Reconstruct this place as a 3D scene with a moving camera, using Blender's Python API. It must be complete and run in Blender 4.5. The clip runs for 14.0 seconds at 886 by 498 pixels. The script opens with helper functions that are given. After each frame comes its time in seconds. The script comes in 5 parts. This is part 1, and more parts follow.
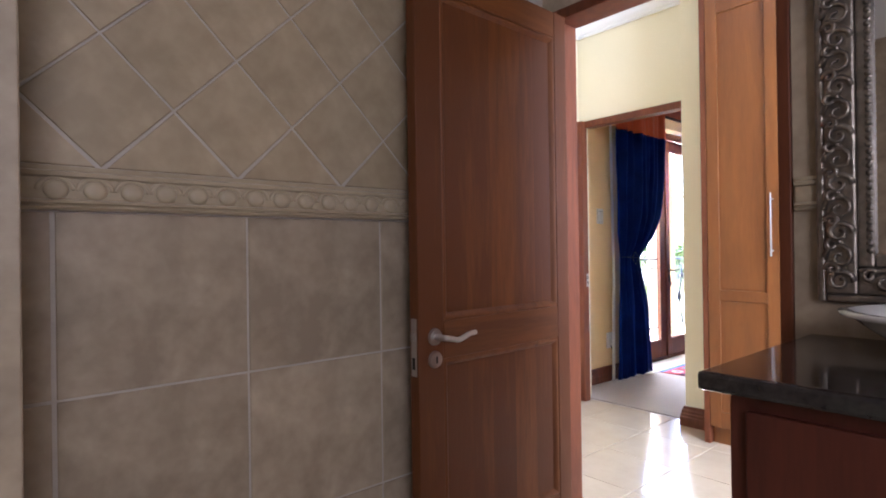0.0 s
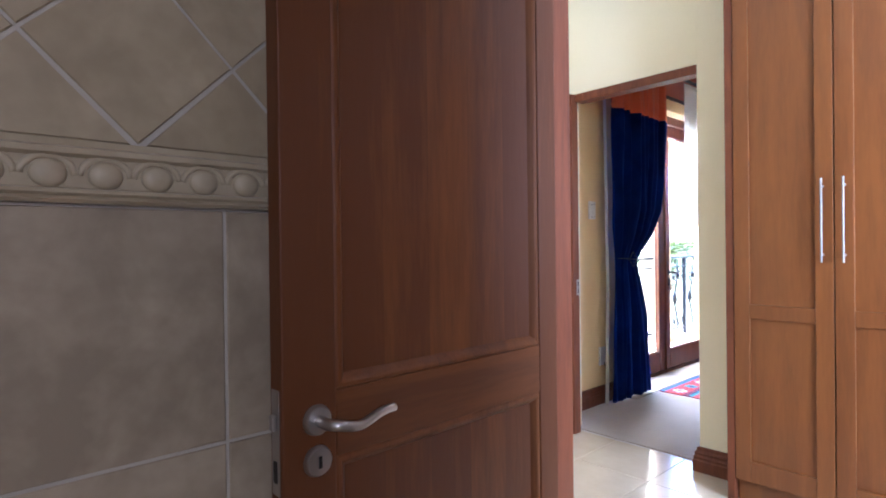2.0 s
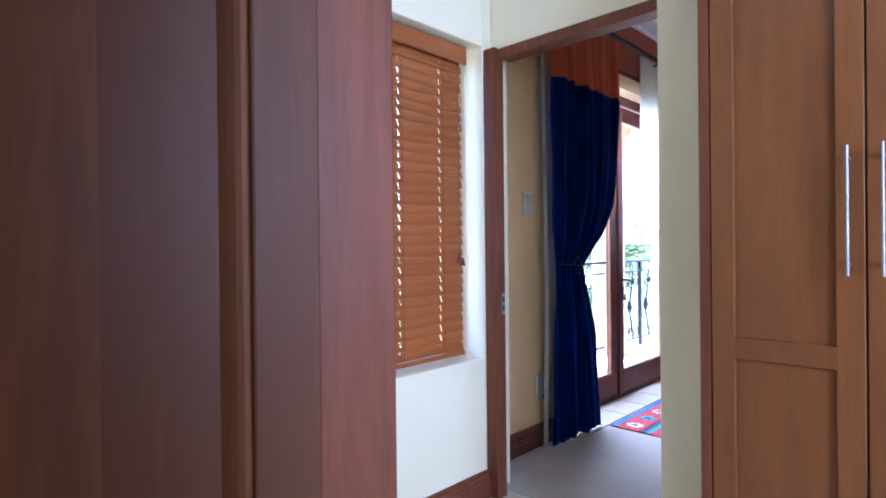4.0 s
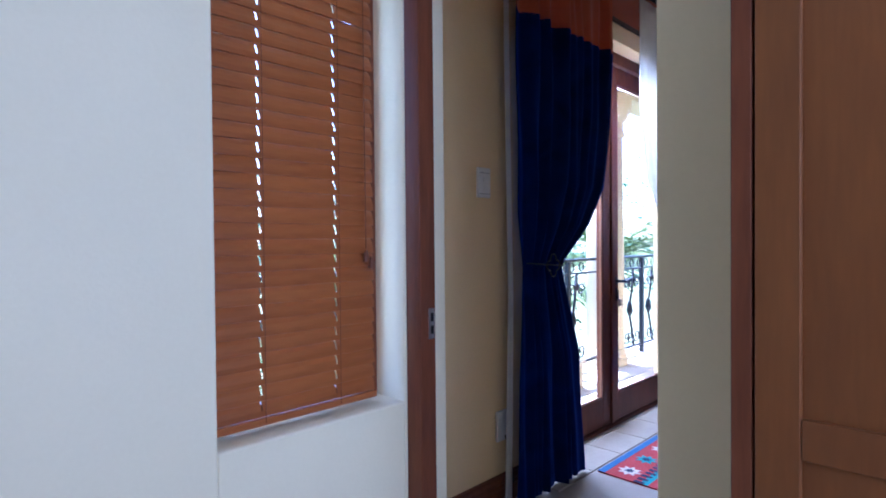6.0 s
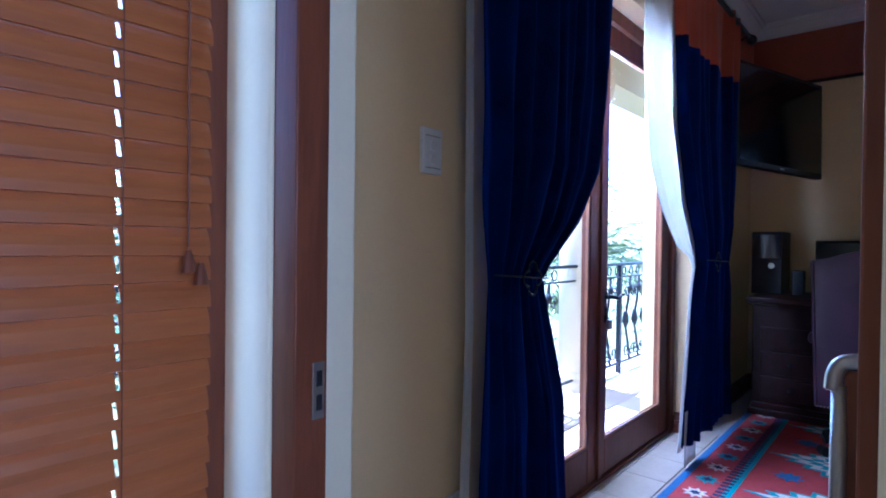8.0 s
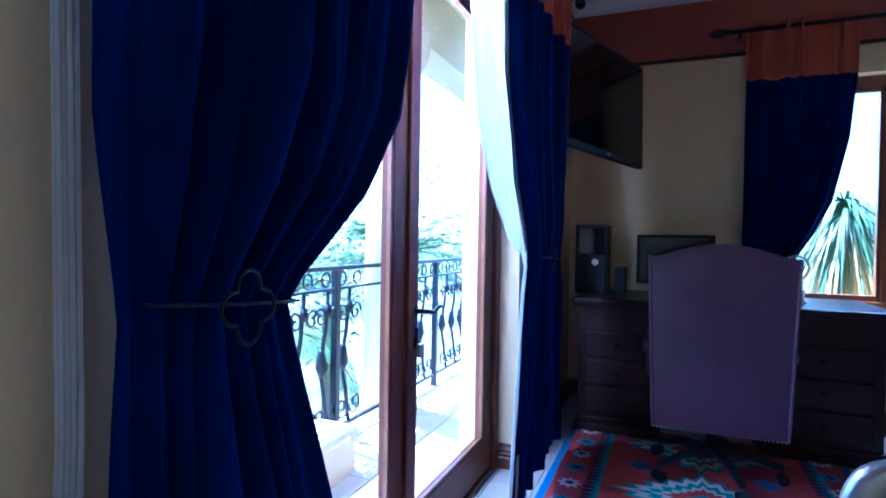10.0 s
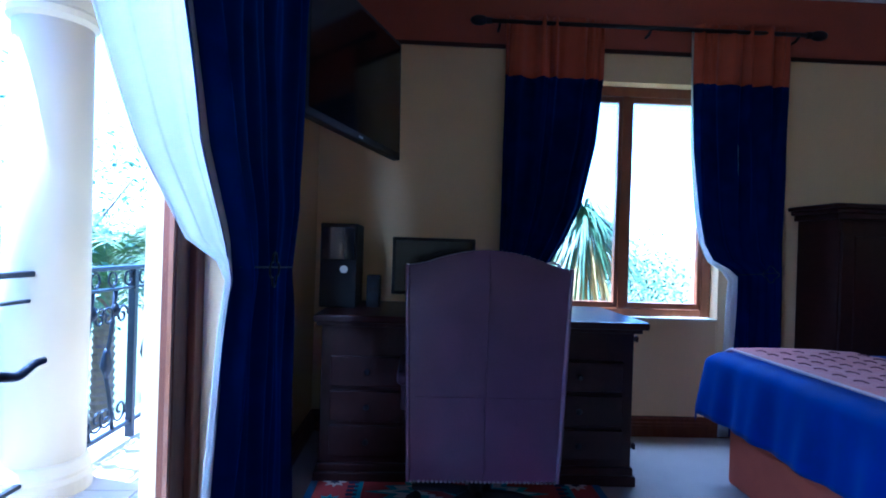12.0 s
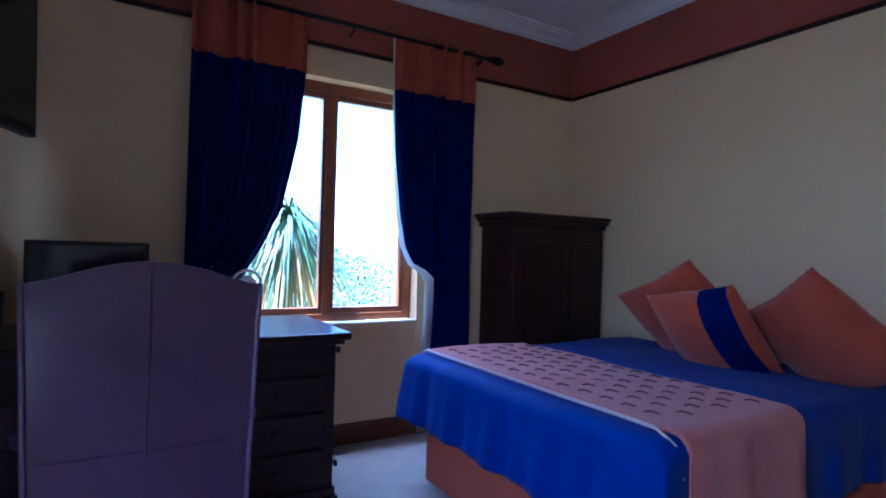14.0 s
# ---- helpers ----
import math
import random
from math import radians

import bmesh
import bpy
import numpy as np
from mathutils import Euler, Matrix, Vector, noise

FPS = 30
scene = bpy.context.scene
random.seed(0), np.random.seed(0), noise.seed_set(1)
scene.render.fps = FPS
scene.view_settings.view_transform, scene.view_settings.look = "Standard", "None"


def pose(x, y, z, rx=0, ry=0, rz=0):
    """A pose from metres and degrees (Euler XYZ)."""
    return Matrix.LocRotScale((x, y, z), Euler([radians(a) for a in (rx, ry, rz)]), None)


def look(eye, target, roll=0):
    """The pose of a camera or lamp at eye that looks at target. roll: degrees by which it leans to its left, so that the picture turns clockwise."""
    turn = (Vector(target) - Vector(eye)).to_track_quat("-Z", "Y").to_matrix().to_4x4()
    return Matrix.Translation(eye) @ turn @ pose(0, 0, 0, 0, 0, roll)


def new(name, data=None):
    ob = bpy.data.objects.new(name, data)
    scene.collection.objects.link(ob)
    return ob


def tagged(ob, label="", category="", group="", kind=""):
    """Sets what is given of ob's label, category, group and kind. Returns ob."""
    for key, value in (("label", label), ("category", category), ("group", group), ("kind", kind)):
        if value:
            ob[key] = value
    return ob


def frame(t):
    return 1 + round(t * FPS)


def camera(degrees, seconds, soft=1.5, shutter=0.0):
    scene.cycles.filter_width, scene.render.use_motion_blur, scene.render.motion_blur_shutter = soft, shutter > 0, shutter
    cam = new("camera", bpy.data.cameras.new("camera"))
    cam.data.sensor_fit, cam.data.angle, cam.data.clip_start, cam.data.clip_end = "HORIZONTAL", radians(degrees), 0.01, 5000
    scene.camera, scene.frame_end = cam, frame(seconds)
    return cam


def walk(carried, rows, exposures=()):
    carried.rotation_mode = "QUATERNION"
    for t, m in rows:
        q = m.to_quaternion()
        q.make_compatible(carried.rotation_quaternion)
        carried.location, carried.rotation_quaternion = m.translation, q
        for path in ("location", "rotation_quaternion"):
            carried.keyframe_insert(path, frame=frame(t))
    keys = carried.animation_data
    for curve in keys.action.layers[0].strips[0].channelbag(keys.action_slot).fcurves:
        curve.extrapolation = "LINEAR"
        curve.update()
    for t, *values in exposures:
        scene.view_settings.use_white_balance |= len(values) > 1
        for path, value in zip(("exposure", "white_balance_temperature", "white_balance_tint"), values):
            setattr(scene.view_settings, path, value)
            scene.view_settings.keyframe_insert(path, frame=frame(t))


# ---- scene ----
cam = camera(77.3, 14.0, soft=1.9)
PATH = [
    (0, (1.332, 0.821, 1.114), (2.636, 2.338, 1.12), -0.8),
    (0.5, (1.432, 0.921, 1.129), (2.737, 2.436, 1.13), -0.9),
    (1, (1.569, 1.045, 1.144), (2.885, 2.551, 1.134), -0.7),
    (1.5, (1.759, 1.173, 1.145), (3.086, 2.67, 1.135), -0.7),
    (2, (1.932, 1.272, 1.143), (3.273, 2.756, 1.132), -0.7),
    (2.5, (2.118, 1.385, 1.153), (3.489, 2.841, 1.141), -0.5),
    (3, (2.311, 1.478, 1.156), (3.716, 2.901, 1.143), -0.7),
    (3.5, (2.553, 1.568, 1.148), (3.985, 2.963, 1.137), -0.6),
    (3.7, (2.642, 1.604, 1.144), (4.084, 2.991, 1.139), -0.6),
    (6, (3.569, 1.967, 1.143), (4.995, 3.369, 1.112), -0.5),
    (6.5, (3.756, 2.067, 1.144), (5.174, 3.477, 1.12), -0.6),
    (7, (3.907, 2.181, 1.134), (5.325, 3.591, 1.117), -0.6),
    (7.2, (3.966, 2.239, 1.127), (5.397, 3.636, 1.111), -0.3),
    (9.3, (4.701, 2.725, 1.143), (6.433, 3.724, 1.101), 0.8),
    (9.5, (4.791, 2.757, 1.144), (6.563, 3.684, 1.1), 0.8),
    (10, (5.046, 2.802, 1.123), (6.897, 3.559, 1.092), 0.9),
    (10.5, (5.286, 2.857, 1.116), (7.204, 3.424, 1.091), 1.2),
    (11, (5.495, 2.891, 1.122), (7.464, 3.238, 1.101), 1.6),
    (11.5, (5.635, 2.869, 1.131), (7.63, 3.002, 1.111), 1.8),
    (12, (5.771, 2.833, 1.128), (7.769, 2.759, 1.124), 1.8),
    (12.5, (5.865, 2.784, 1.136), (7.843, 2.489, 1.142), 1.6),
    (13, (5.923, 2.722, 1.139), (7.854, 2.202, 1.156), 1.5),
    (13.5, (5.951, 2.689, 1.167), (7.8, 1.926, 1.179), 1.6),
    (14, (5.991, 2.687, 1.174), (7.709, 1.662, 1.187), 1.6),
]
EXPOSURES = [(0.0, 4.35, 5500, 25), (3.5, 3.9, 4680, 21), (6.5, 2.85, 4500, 25), (7.2, 2.82, 4400, 24), (9.3, 3.0, 3900, 22), (10.0, 3.2, 3700, 16), (10.5, 3.55, 3580, 11), (11.0, 3.55, 3560, 9), (12.0, 3.0, 3760, 15), (12.6, 2.85, 3850, 19), (13.2, 2.85, 3870, 20), (14.0, 3.08, 3920, 22)]
walk(cam, [(t, look(eye, target, roll)) for t, eye, target, roll in PATH], EXPOSURES)

# ---- light ----
SUN_DIR = Vector((0.12, 0.40, 1.0)).normalized()
world = bpy.data.worlds.new("sky")
scene.world = world
world.use_nodes = True
sky = world.node_tree.nodes.new("ShaderNodeTexSky")
sky.sky_type, sky.sun_disc = "NISHITA", False
sky.sun_elevation, sky.sun_rotation = math.asin(SUN_DIR.z), math.atan2(SUN_DIR.x, SUN_DIR.y)
world.node_tree.links.new(sky.outputs[0], world.node_tree.nodes["Background"].inputs[0])
world.node_tree.nodes["Background"].inputs[1].default_value = 0.15
sun_data = bpy.data.lights.new("sun", "SUN")
sun_data.energy, sun_data.angle, sun_data.color = 5.0, radians(0.5), (1, 0.95, 0.86)
sun = new("sun", sun_data)
sun.matrix_world = look(SUN_DIR * 30, (0, 0, 0))


def daylight_fill(name, eye, target, width, height, watts, colour):
    """Added area lamp for daylight; bathroom and passage ones have no window behind them."""
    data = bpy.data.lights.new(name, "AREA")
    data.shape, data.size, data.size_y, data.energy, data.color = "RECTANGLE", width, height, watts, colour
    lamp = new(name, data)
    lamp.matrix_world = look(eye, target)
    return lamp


# Fill lamps added to brighten bathroom and passage; no window is built for them.
daylight_fill("bathroom_fill", (0.9, -0.86, 1.65), (1.7, 2.2, 1.1), 1.5, 1.0, 2.9, (1.0, 0.94, 0.86))
daylight_fill("passage_fill", (3.80, -0.42, 1.5), (3.95, 3.0, 1.2), 1.1, 1.2, 4.5, (0.78, 0.89, 1.0))
daylight_fill("passage_side_fill", (3.55, 0.1, 1.5), (5.0, 3.4, 1.3), 0.5, 1.2, 3.0, (0.82, 0.90, 1.0))

daylight_fill("balcony_door_daylight", (6.72, 3.92, 2.07), (6.7, 1.2, 1.0), 1.8, 0.3, 15.0, (0.93, 0.97, 1.0))
daylight_fill("bedroom_window_daylight", (9.52, 1.55, 2.34), (8.6, 1.3, 0.6), 1.0, 0.4, 7, (0.90, 0.95, 1.0))


# ---- materials ----
def material(name, a, b=None, scale=4.0, rough=0.6, metal=0.0, bump=0.05, grain=60.0, stretch=(1, 1, 1), coat=0.0, vary=0.0, sheen=0.0, spec=0.5):
    """Two tones mixed by large noise, fine grain by small noise that drives bump and roughness; vary: tone shift between pieces."""
    m = bpy.data.materials.new(name)
    m.use_nodes = True
    n, l = m.node_tree.nodes, m.node_tree.links
    p = n["Principled BSDF"]
    b = b or tuple(c * 0.82 for c in a)
    co = n.new("ShaderNodeTexCoord")
    mp = n.new("ShaderNodeMapping")
    mp.inputs["Scale"].default_value = stretch
    l.new(co.outputs["Object"], mp.inputs[0])
    big, small = n.new("ShaderNodeTexNoise"), n.new("ShaderNodeTexNoise")
    big.inputs["Scale"].default_value, big.inputs["Detail"].default_value, big.inputs["Distortion"].default_value = scale, 6, 0.6
    small.inputs["Scale"].default_value, small.inputs["Detail"].default_value = grain, 4
    l.new(mp.outputs[0], big.inputs["Vector"])
    l.new(mp.outputs[0], small.inputs["Vector"])
    add = n.new("ShaderNodeMath")
    add.operation = "MULTIPLY_ADD"
    add.inputs[1].default_value = 0.35
    l.new(small.outputs["Fac"], add.inputs[0])
    l.new(big.outputs["Fac"], add.inputs[2])
    ramp = n.new("ShaderNodeMapRange")
    ramp.inputs[1].default_value, ramp.inputs[2].default_value = 0.45, 0.95
    l.new(add.outputs[0], ramp.inputs[0])
    fac = ramp.outputs[0]
    if vary:
        info = n.new("ShaderNodeObjectInfo")
        va = n.new("ShaderNodeMath")
        va.operation = "MULTIPLY_ADD"
        va.inputs[1].default_value = vary
        l.new(info.outputs["Random"], va.inputs[0])
        l.new(fac, va.inputs[2])
        fac = va.outputs[0]
    mix = n.new("ShaderNodeMix")
    mix.data_type = "RGBA"
    mix.inputs[6].default_value, mix.inputs[7].default_value = (*a, 1), (*b, 1)
    l.new(fac, mix.inputs[0])
    l.new(mix.outputs[2], p.inputs["Base Color"])
    rr = n.new("ShaderNodeMapRange")
    rr.inputs[3].default_value, rr.inputs[4].default_value = max(rough - 0.08, 0.02), min(rough + 0.1, 1)
    l.new(small.outputs["Fac"], rr.inputs[0])
    l.new(rr.outputs[0], p.inputs["Roughness"])
    p.inputs["Metallic"].default_value, p.inputs["Coat Weight"].default_value, p.inputs["Sheen Weight"].default_value = metal, coat, sheen
    p.inputs["Specular IOR Level"].default_value = spec
    if bump:
        bp = n.new("ShaderNodeBump")
        bp.inputs["Strength"].default_value, bp.inputs["Distance"].default_value = min(bump * 4, 1), 0.004
        l.new(small.outputs["Fac"], bp.inputs["Height"])
        l.new(bp.outputs[0], p.inputs["Normal"])
    return m


PLASTER = material("cream_plaster", (0.80, 0.60, 0.31), (0.75, 0.55, 0.27), 1.5, 0.75, bump=0.04, grain=90)
WHITE_PLASTER = material("pale_plaster", (0.82, 0.745, 0.53), (0.77, 0.695, 0.48), 1.5, 0.75, bump=0.04, grain=90)
TERRACOTTA = material("terracotta_paint", (0.36, 0.085, 0.04), (0.30, 0.07, 0.035), 2, 0.7, bump=0.04, grain=90)
CEILING = material("ceiling_paint", (0.80, 0.80, 0.78), (0.76, 0.76, 0.74), 2, 0.8, bump=0.02)
WOOD = material("cherry_wood", (0.19, 0.065, 0.012), (0.10, 0.031, 0.007), 3.0, 0.5, bump=0.02, grain=22, stretch=(6, 6, 0.6), vary=0.8, spec=0.35)
WOOD_RAIL = material("cherry_wood_crosswise", (0.18, 0.062, 0.0115), (0.10, 0.032, 0.0072), 3.0, 0.5, bump=0.02, grain=22, stretch=(0.6, 0.6, 6), vary=0.4, spec=0.35)
LIGHT_WOOD = material("wardrobe_wood", (0.21, 0.072, 0.0135), (0.14, 0.045, 0.009), 2.6, 0.42, bump=0.02, grain=20, stretch=(6, 6, 0.7), coat=0.12, vary=0.35)
DARK_WOOD = material("dark_mahogany", (0.036, 0.011, 0.009), (0.018, 0.006, 0.006), 4, 0.38, bump=0.02, grain=25, stretch=(1, 6, 6), coat=0.08, spec=0.25)
FRAME_WOOD = material("red_brown_frame_wood", (0.17, 0.052, 0.020), (0.095, 0.028, 0.012), 4, 0.45, bump=0.02, grain=25, stretch=(6, 6, 0.7), spec=0.3)
UNIT_WOOD = material("black_stained_wood", (0.014, 0.011, 0.011), (0.009, 0.007, 0.007), 4, 0.7, bump=0.02, grain=25, stretch=(6, 6, 0.7), spec=0.08)
VANITY = material("dark_red_vanity_wood", (0.10, 0.026, 0.015), (0.06, 0.016, 0.010), 4, 0.4, bump=0.02, grain=25, stretch=(6, 6, 0.7), spec=0.3)
WINDOW_WOOD = material("orange_window_wood", (0.28, 0.098, 0.032), (0.18, 0.058, 0.02), 4, 0.34, bump=0.02, grain=25, stretch=(3, 3, 1), coat=0.2)
BLIND_WOOD = material("blind_slat_wood", (0.37, 0.12, 0.028), (0.25, 0.073, 0.016), 4, 0.32, bump=0.02, grain=30, stretch=(0.7, 5, 5), coat=0.2, vary=0.3)
WALL_TILE = material("stone_wall_tile", (0.48, 0.395, 0.28), (0.27, 0.215, 0.15), 6, 0.42, bump=0.03, grain=30, vary=0.4)
DIAMOND_TILE = material("warm_stone_wall_tile", (0.48, 0.39, 0.255), (0.32, 0.255, 0.16), 6, 0.42, bump=0.03, grain=30, vary=0.4)
BORDER = material("border_tile", (0.46, 0.39, 0.27), (0.36, 0.30, 0.20), 9, 0.42, bump=0.03, grain=40)
GROUT = material("grout", (0.52, 0.48, 0.42), (0.43, 0.39, 0.34), 14, 0.9, bump=0.08, grain=200)
FLOOR_TILE = material("beige_floor_tile", (0.66, 0.57, 0.42), (0.58, 0.49, 0.35), 4, 0.16, bump=0.01, grain=30, vary=0.4, coat=0.5)
CARPET = material("beige_carpet", (0.40, 0.35, 0.28), (0.34, 0.295, 0.235), 6, 0.95, bump=0.22, grain=420, sheen=0.3)
BLUE = material("royal_blue_velvet", (0.0025, 0.014, 0.105), (0.001, 0.006, 0.05), 6, 0.8, bump=0.06, grain=240, sheen=0.4, spec=0.05)
velvet = BLUE.node_tree.nodes["Principled BSDF"]
velvet.inputs["Sheen Tint"].default_value, velvet.inputs["Sheen Roughness"].default_value = (0.02, 0.10, 0.85, 1), 0.4
QUILT = material("royal_blue_quilt_cloth", (0.004, 0.026, 0.22), (0.003, 0.018, 0.155), 6, 0.7, bump=0.06, grain=240, sheen=0.05, spec=0.2)
ORANGE = material("burnt_orange_cloth", (0.52, 0.115, 0.045), (0.44, 0.09, 0.035), 6, 0.8, bump=0.08, grain=260, sheen=0.2, spec=0.2)
PILLOW = material("terracotta_pillow_cloth", (0.44, 0.078, 0.026), (0.36, 0.058, 0.02), 8, 0.85, bump=0.1, grain=260, sheen=0.2, spec=0.2)
LINING = material("white_lining_cloth", (0.80, 0.79, 0.76), (0.74, 0.73, 0.70), 6, 0.9, bump=0.04, grain=260)
for cloth_mat, share in ((LINING, 0.5), (ORANGE, 0.25)):
    nt = cloth_mat.node_tree
    through_light, blend = nt.nodes.new("ShaderNodeBsdfTranslucent"), nt.nodes.new("ShaderNodeMixShader")
    blend.inputs[0].default_value = share
    nt.links.new(nt.nodes["Mix"].outputs[2], through_light.inputs["Color"])
    nt.links.new(nt.nodes["Principled BSDF"].outputs[0], blend.inputs[1])
    nt.links.new(through_light.outputs[0], blend.inputs[2])
    nt.links.new(blend.outputs[0], nt.nodes["Material Output"].inputs[0])
SALMON = material("salmon_runner_cloth", (0.48, 0.145, 0.10), (0.40, 0.11, 0.075), 10, 0.85, bump=0.1, grain=260, sheen=0.2)
SALMON_DARK = material("dark_stitching", (0.13, 0.04, 0.05), None, 10, 0.9)
PIPING = material("pale_piping", (0.55, 0.42, 0.38), None, 10, 0.8)
VALANCE = material("orange_bed_base_cloth", (0.46, 0.10, 0.045), (0.38, 0.08, 0.036), 8, 0.9, bump=0.08, grain=260)
LEATHER = material("plum_leather", (0.072, 0.029, 0.060), (0.048, 0.019, 0.042), 5, 0.36, bump=0.03, grain=110, coat=0.1)
# Paler than the leather, so the edge's rim highlight is painted in.
WELT = material("highlit_plum_welt", (0.16, 0.10, 0.14), (0.10, 0.06, 0.09), 8, 0.2, bump=0.02, grain=110, coat=0.5)
CHROME = material("brushed_steel", (0.50, 0.48, 0.46), (0.42, 0.40, 0.39), 8, 0.36, 1.0, bump=0, grain=12)
DULL_STEEL = material("dull_satin_steel", (0.34, 0.32, 0.30), (0.28, 0.265, 0.25), 8, 0.5, 0.8, bump=0, grain=12)
IRON = material("black_iron", (0.03, 0.035, 0.045), (0.02, 0.022, 0.03), 8, 0.42, 0.7, bump=0.05, grain=60)
BLACK = material("black_plastic", (0.018, 0.018, 0.02), (0.012, 0.012, 0.014), 8, 0.5, bump=0.01, spec=0.3)
SCREEN = material("dark_screen", (0.008, 0.009, 0.012), None, 3, 0.10, bump=0, spec=0.5)
GRANITE = material("black_granite", (0.012, 0.011, 0.012), (0.035, 0.03, 0.028), 60, 0.10, bump=0, grain=300)
PLASTIC = material("white_plastic", (0.78, 0.77, 0.74), None, 8, 0.35, bump=0)
CERAMIC = material("white_ceramic", (0.82, 0.82, 0.80), None, 5, 0.12, bump=0, coat=0.4)
SILVER = material("antique_silver", (0.36, 0.32, 0.27), (0.16, 0.14, 0.12), 22, 0.36, 0.85, bump=0.12, grain=90)
STONE = material("cream_column_render", (0.55, 0.48, 0.34), (0.48, 0.41, 0.29), 3, 0.85, bump=0.08, grain=60)
PAVING = material("balcony_paving", (0.45, 0.40, 0.32), (0.37, 0.325, 0.255), 3, 0.7, bump=0.05, grain=60, vary=0.4)
GRASS = material("garden_ground", (0.09, 0.13, 0.04), (0.16, 0.13, 0.07), 0.4, 0.95, bump=0.2, grain=20)
LEAF = material("palm_leaf", (0.075, 0.14, 0.035), (0.15, 0.20, 0.05), 3, 0.5, bump=0.02, vary=0.5)
LEAF_DARK = material("shrub_leaf", (0.04, 0.10, 0.035), (0.08, 0.15, 0.05), 3, 0.5, bump=0.02)
DRY_LEAF = material("dry_palm_leaf", (0.42, 0.30, 0.06), (0.22, 0.17, 0.05), 5, 0.7, bump=0.02)
BARK = material("palm_bark", (0.20, 0.14, 0.09), (0.12, 0.085, 0.055), 12, 0.9, bump=0.2, grain=40)


def glass_material(name):
    m = bpy.data.materials.new(name)
    m.use_nodes = True
    n, l = m.node_tree.nodes, m.node_tree.links
    clear, gloss, mixer = n.new("ShaderNodeBsdfTransparent"), n.new("ShaderNodeBsdfGlossy"), n.new("ShaderNodeMixShader")
    mixer.inputs[0].default_value = 0.035
    gloss.inputs["Roughness"].default_value = 0.02
    l.new(clear.outputs[0], mixer.inputs[1])
    l.new(gloss.outputs[0], mixer.inputs[2])
    l.new(mixer.outputs[0], n["Material Output"].inputs[0])
    return m


GLASS = glass_material("window_glass")
MIRROR = material("mirror_glass", (0.85, 0.86, 0.86), (0.85, 0.86, 0.86), 1, 0.1, 1.0, bump=0)
MIRROR.node_tree.nodes["Map Range.001"].inputs[3].default_value = 0.01
MIRROR.node_tree.nodes["Map Range.001"].inputs[4].default_value = 0.02


# ---- mesh helpers ----
def box(bm, x0, x1, y0, y1, z0, z1, bevel=0.0):
    r = bmesh.ops.create_cube(bm, size=1.0, matrix=Matrix.Translation(((x0 + x1) / 2, (y0 + y1) / 2, (z0 + z1) / 2)) @ Matrix.Diagonal((abs(x1 - x0), abs(y1 - y0), abs(z1 - z0), 1)))
    if bevel:
        edges = list({e for v in r["verts"] for e in v.link_edges})
        bmesh.ops.bevel(bm, geom=edges, offset=bevel, segments=2, affect="EDGES", profile=0.5)
    return bm


def boxes(rows, bevel=0.0):
    bm = bmesh.new()
    for r in rows:
        box(bm, *r, bevel=bevel)
    return bm


def tube(points, radius, bm=None, sides=8, taper=1.0):
    """A round bar along points, closed at both ends."""
    bm = bm or bmesh.new()
    pts = [Vector(p) for p in points]
    rings = []
    for i, p in enumerate(pts):
        d = (pts[min(i + 1, len(pts) - 1)] - pts[max(i - 1, 0)]).normalized()
        side = d.orthogonal().normalized() if i == 0 else (side - d * side.dot(d)).normalized()
        up = d.cross(side)
        r = radius * (1 + (taper - 1) * i / max(len(pts) - 1, 1))
        rings.append([bm.verts.new(p + (side * math.cos(a) + up * math.sin(a)) * r) for a in (2 * math.pi * k / sides for k in range(sides))])
    for a, b in zip(rings, rings[1:]):
        for k in range(sides):
            bm.faces.new((a[k], a[(k + 1) % sides], b[(k + 1) % sides], b[k]))
    bm.faces.new(rings[0][::-1])
    bm.faces.new(rings[-1])
    return bm


def lathe(profile, centre, bm=None, sides=24):
    """Rings of (radius, height) round an upright axis."""
    bm = bm or bmesh.new()
    c = Vector(centre)
    rings = [[bm.verts.new(c + Vector((r * math.cos(2 * math.pi * k / sides), r * math.sin(2 * math.pi * k / sides), z))) for k in range(sides)] for r, z in profile]
    for a, b in zip(rings, rings[1:]):
        for k in range(sides):
            bm.faces.new((a[k], a[(k + 1) % sides], b[(k + 1) % sides], b[k]))
    bm.faces.new(rings[0][::-1])
    bm.faces.new(rings[-1])
    return bm


def extrude_profile(profile, path, bm=None):
    """A moulding: profile points (out, up) carried along straight path corners of (place, outward) pairs."""
    bm = bm or bmesh.new()
    rings = [[bm.verts.new(Vector(p) + Vector(o) * u + Vector((0, 0, v))) for u, v in profile] for p, o in path]
    k = len(profile)
    for a, b in zip(rings, rings[1:]):
        for i in range(k):
            bm.faces.new((a[i], a[(i + 1) % k], b[(i + 1) % k], b[i]))
    bm.faces.new(rings[0])
    bm.faces.new(rings[-1][::-1])
    return bm


def mesh_object(name, bm, mat, smooth=False):
    bmesh.ops.recalc_face_normals(bm, faces=bm.faces)
    me = bpy.data.meshes.new(name)
    bm.to_mesh(me)
    bm.free()
    me.materials.append(mat)
    if smooth:
        for f in me.polygons:
            f.use_smooth = True
    return new(name, me)


def part(name, bm, mat, parent, label="", smooth=False):
    ob = mesh_object(name, bm, mat, smooth)
    ob.parent = parent
    if label:
        tagged(ob, label)
    return ob


def thing(name, label, category, group="", place=(0, 0, 0), turn=0.0):
    ob = new(name)
    ob.empty_display_size = 0.1
    ob.matrix_world = pose(*place, 0, 0, turn)
    return tagged(ob, label, category, group)


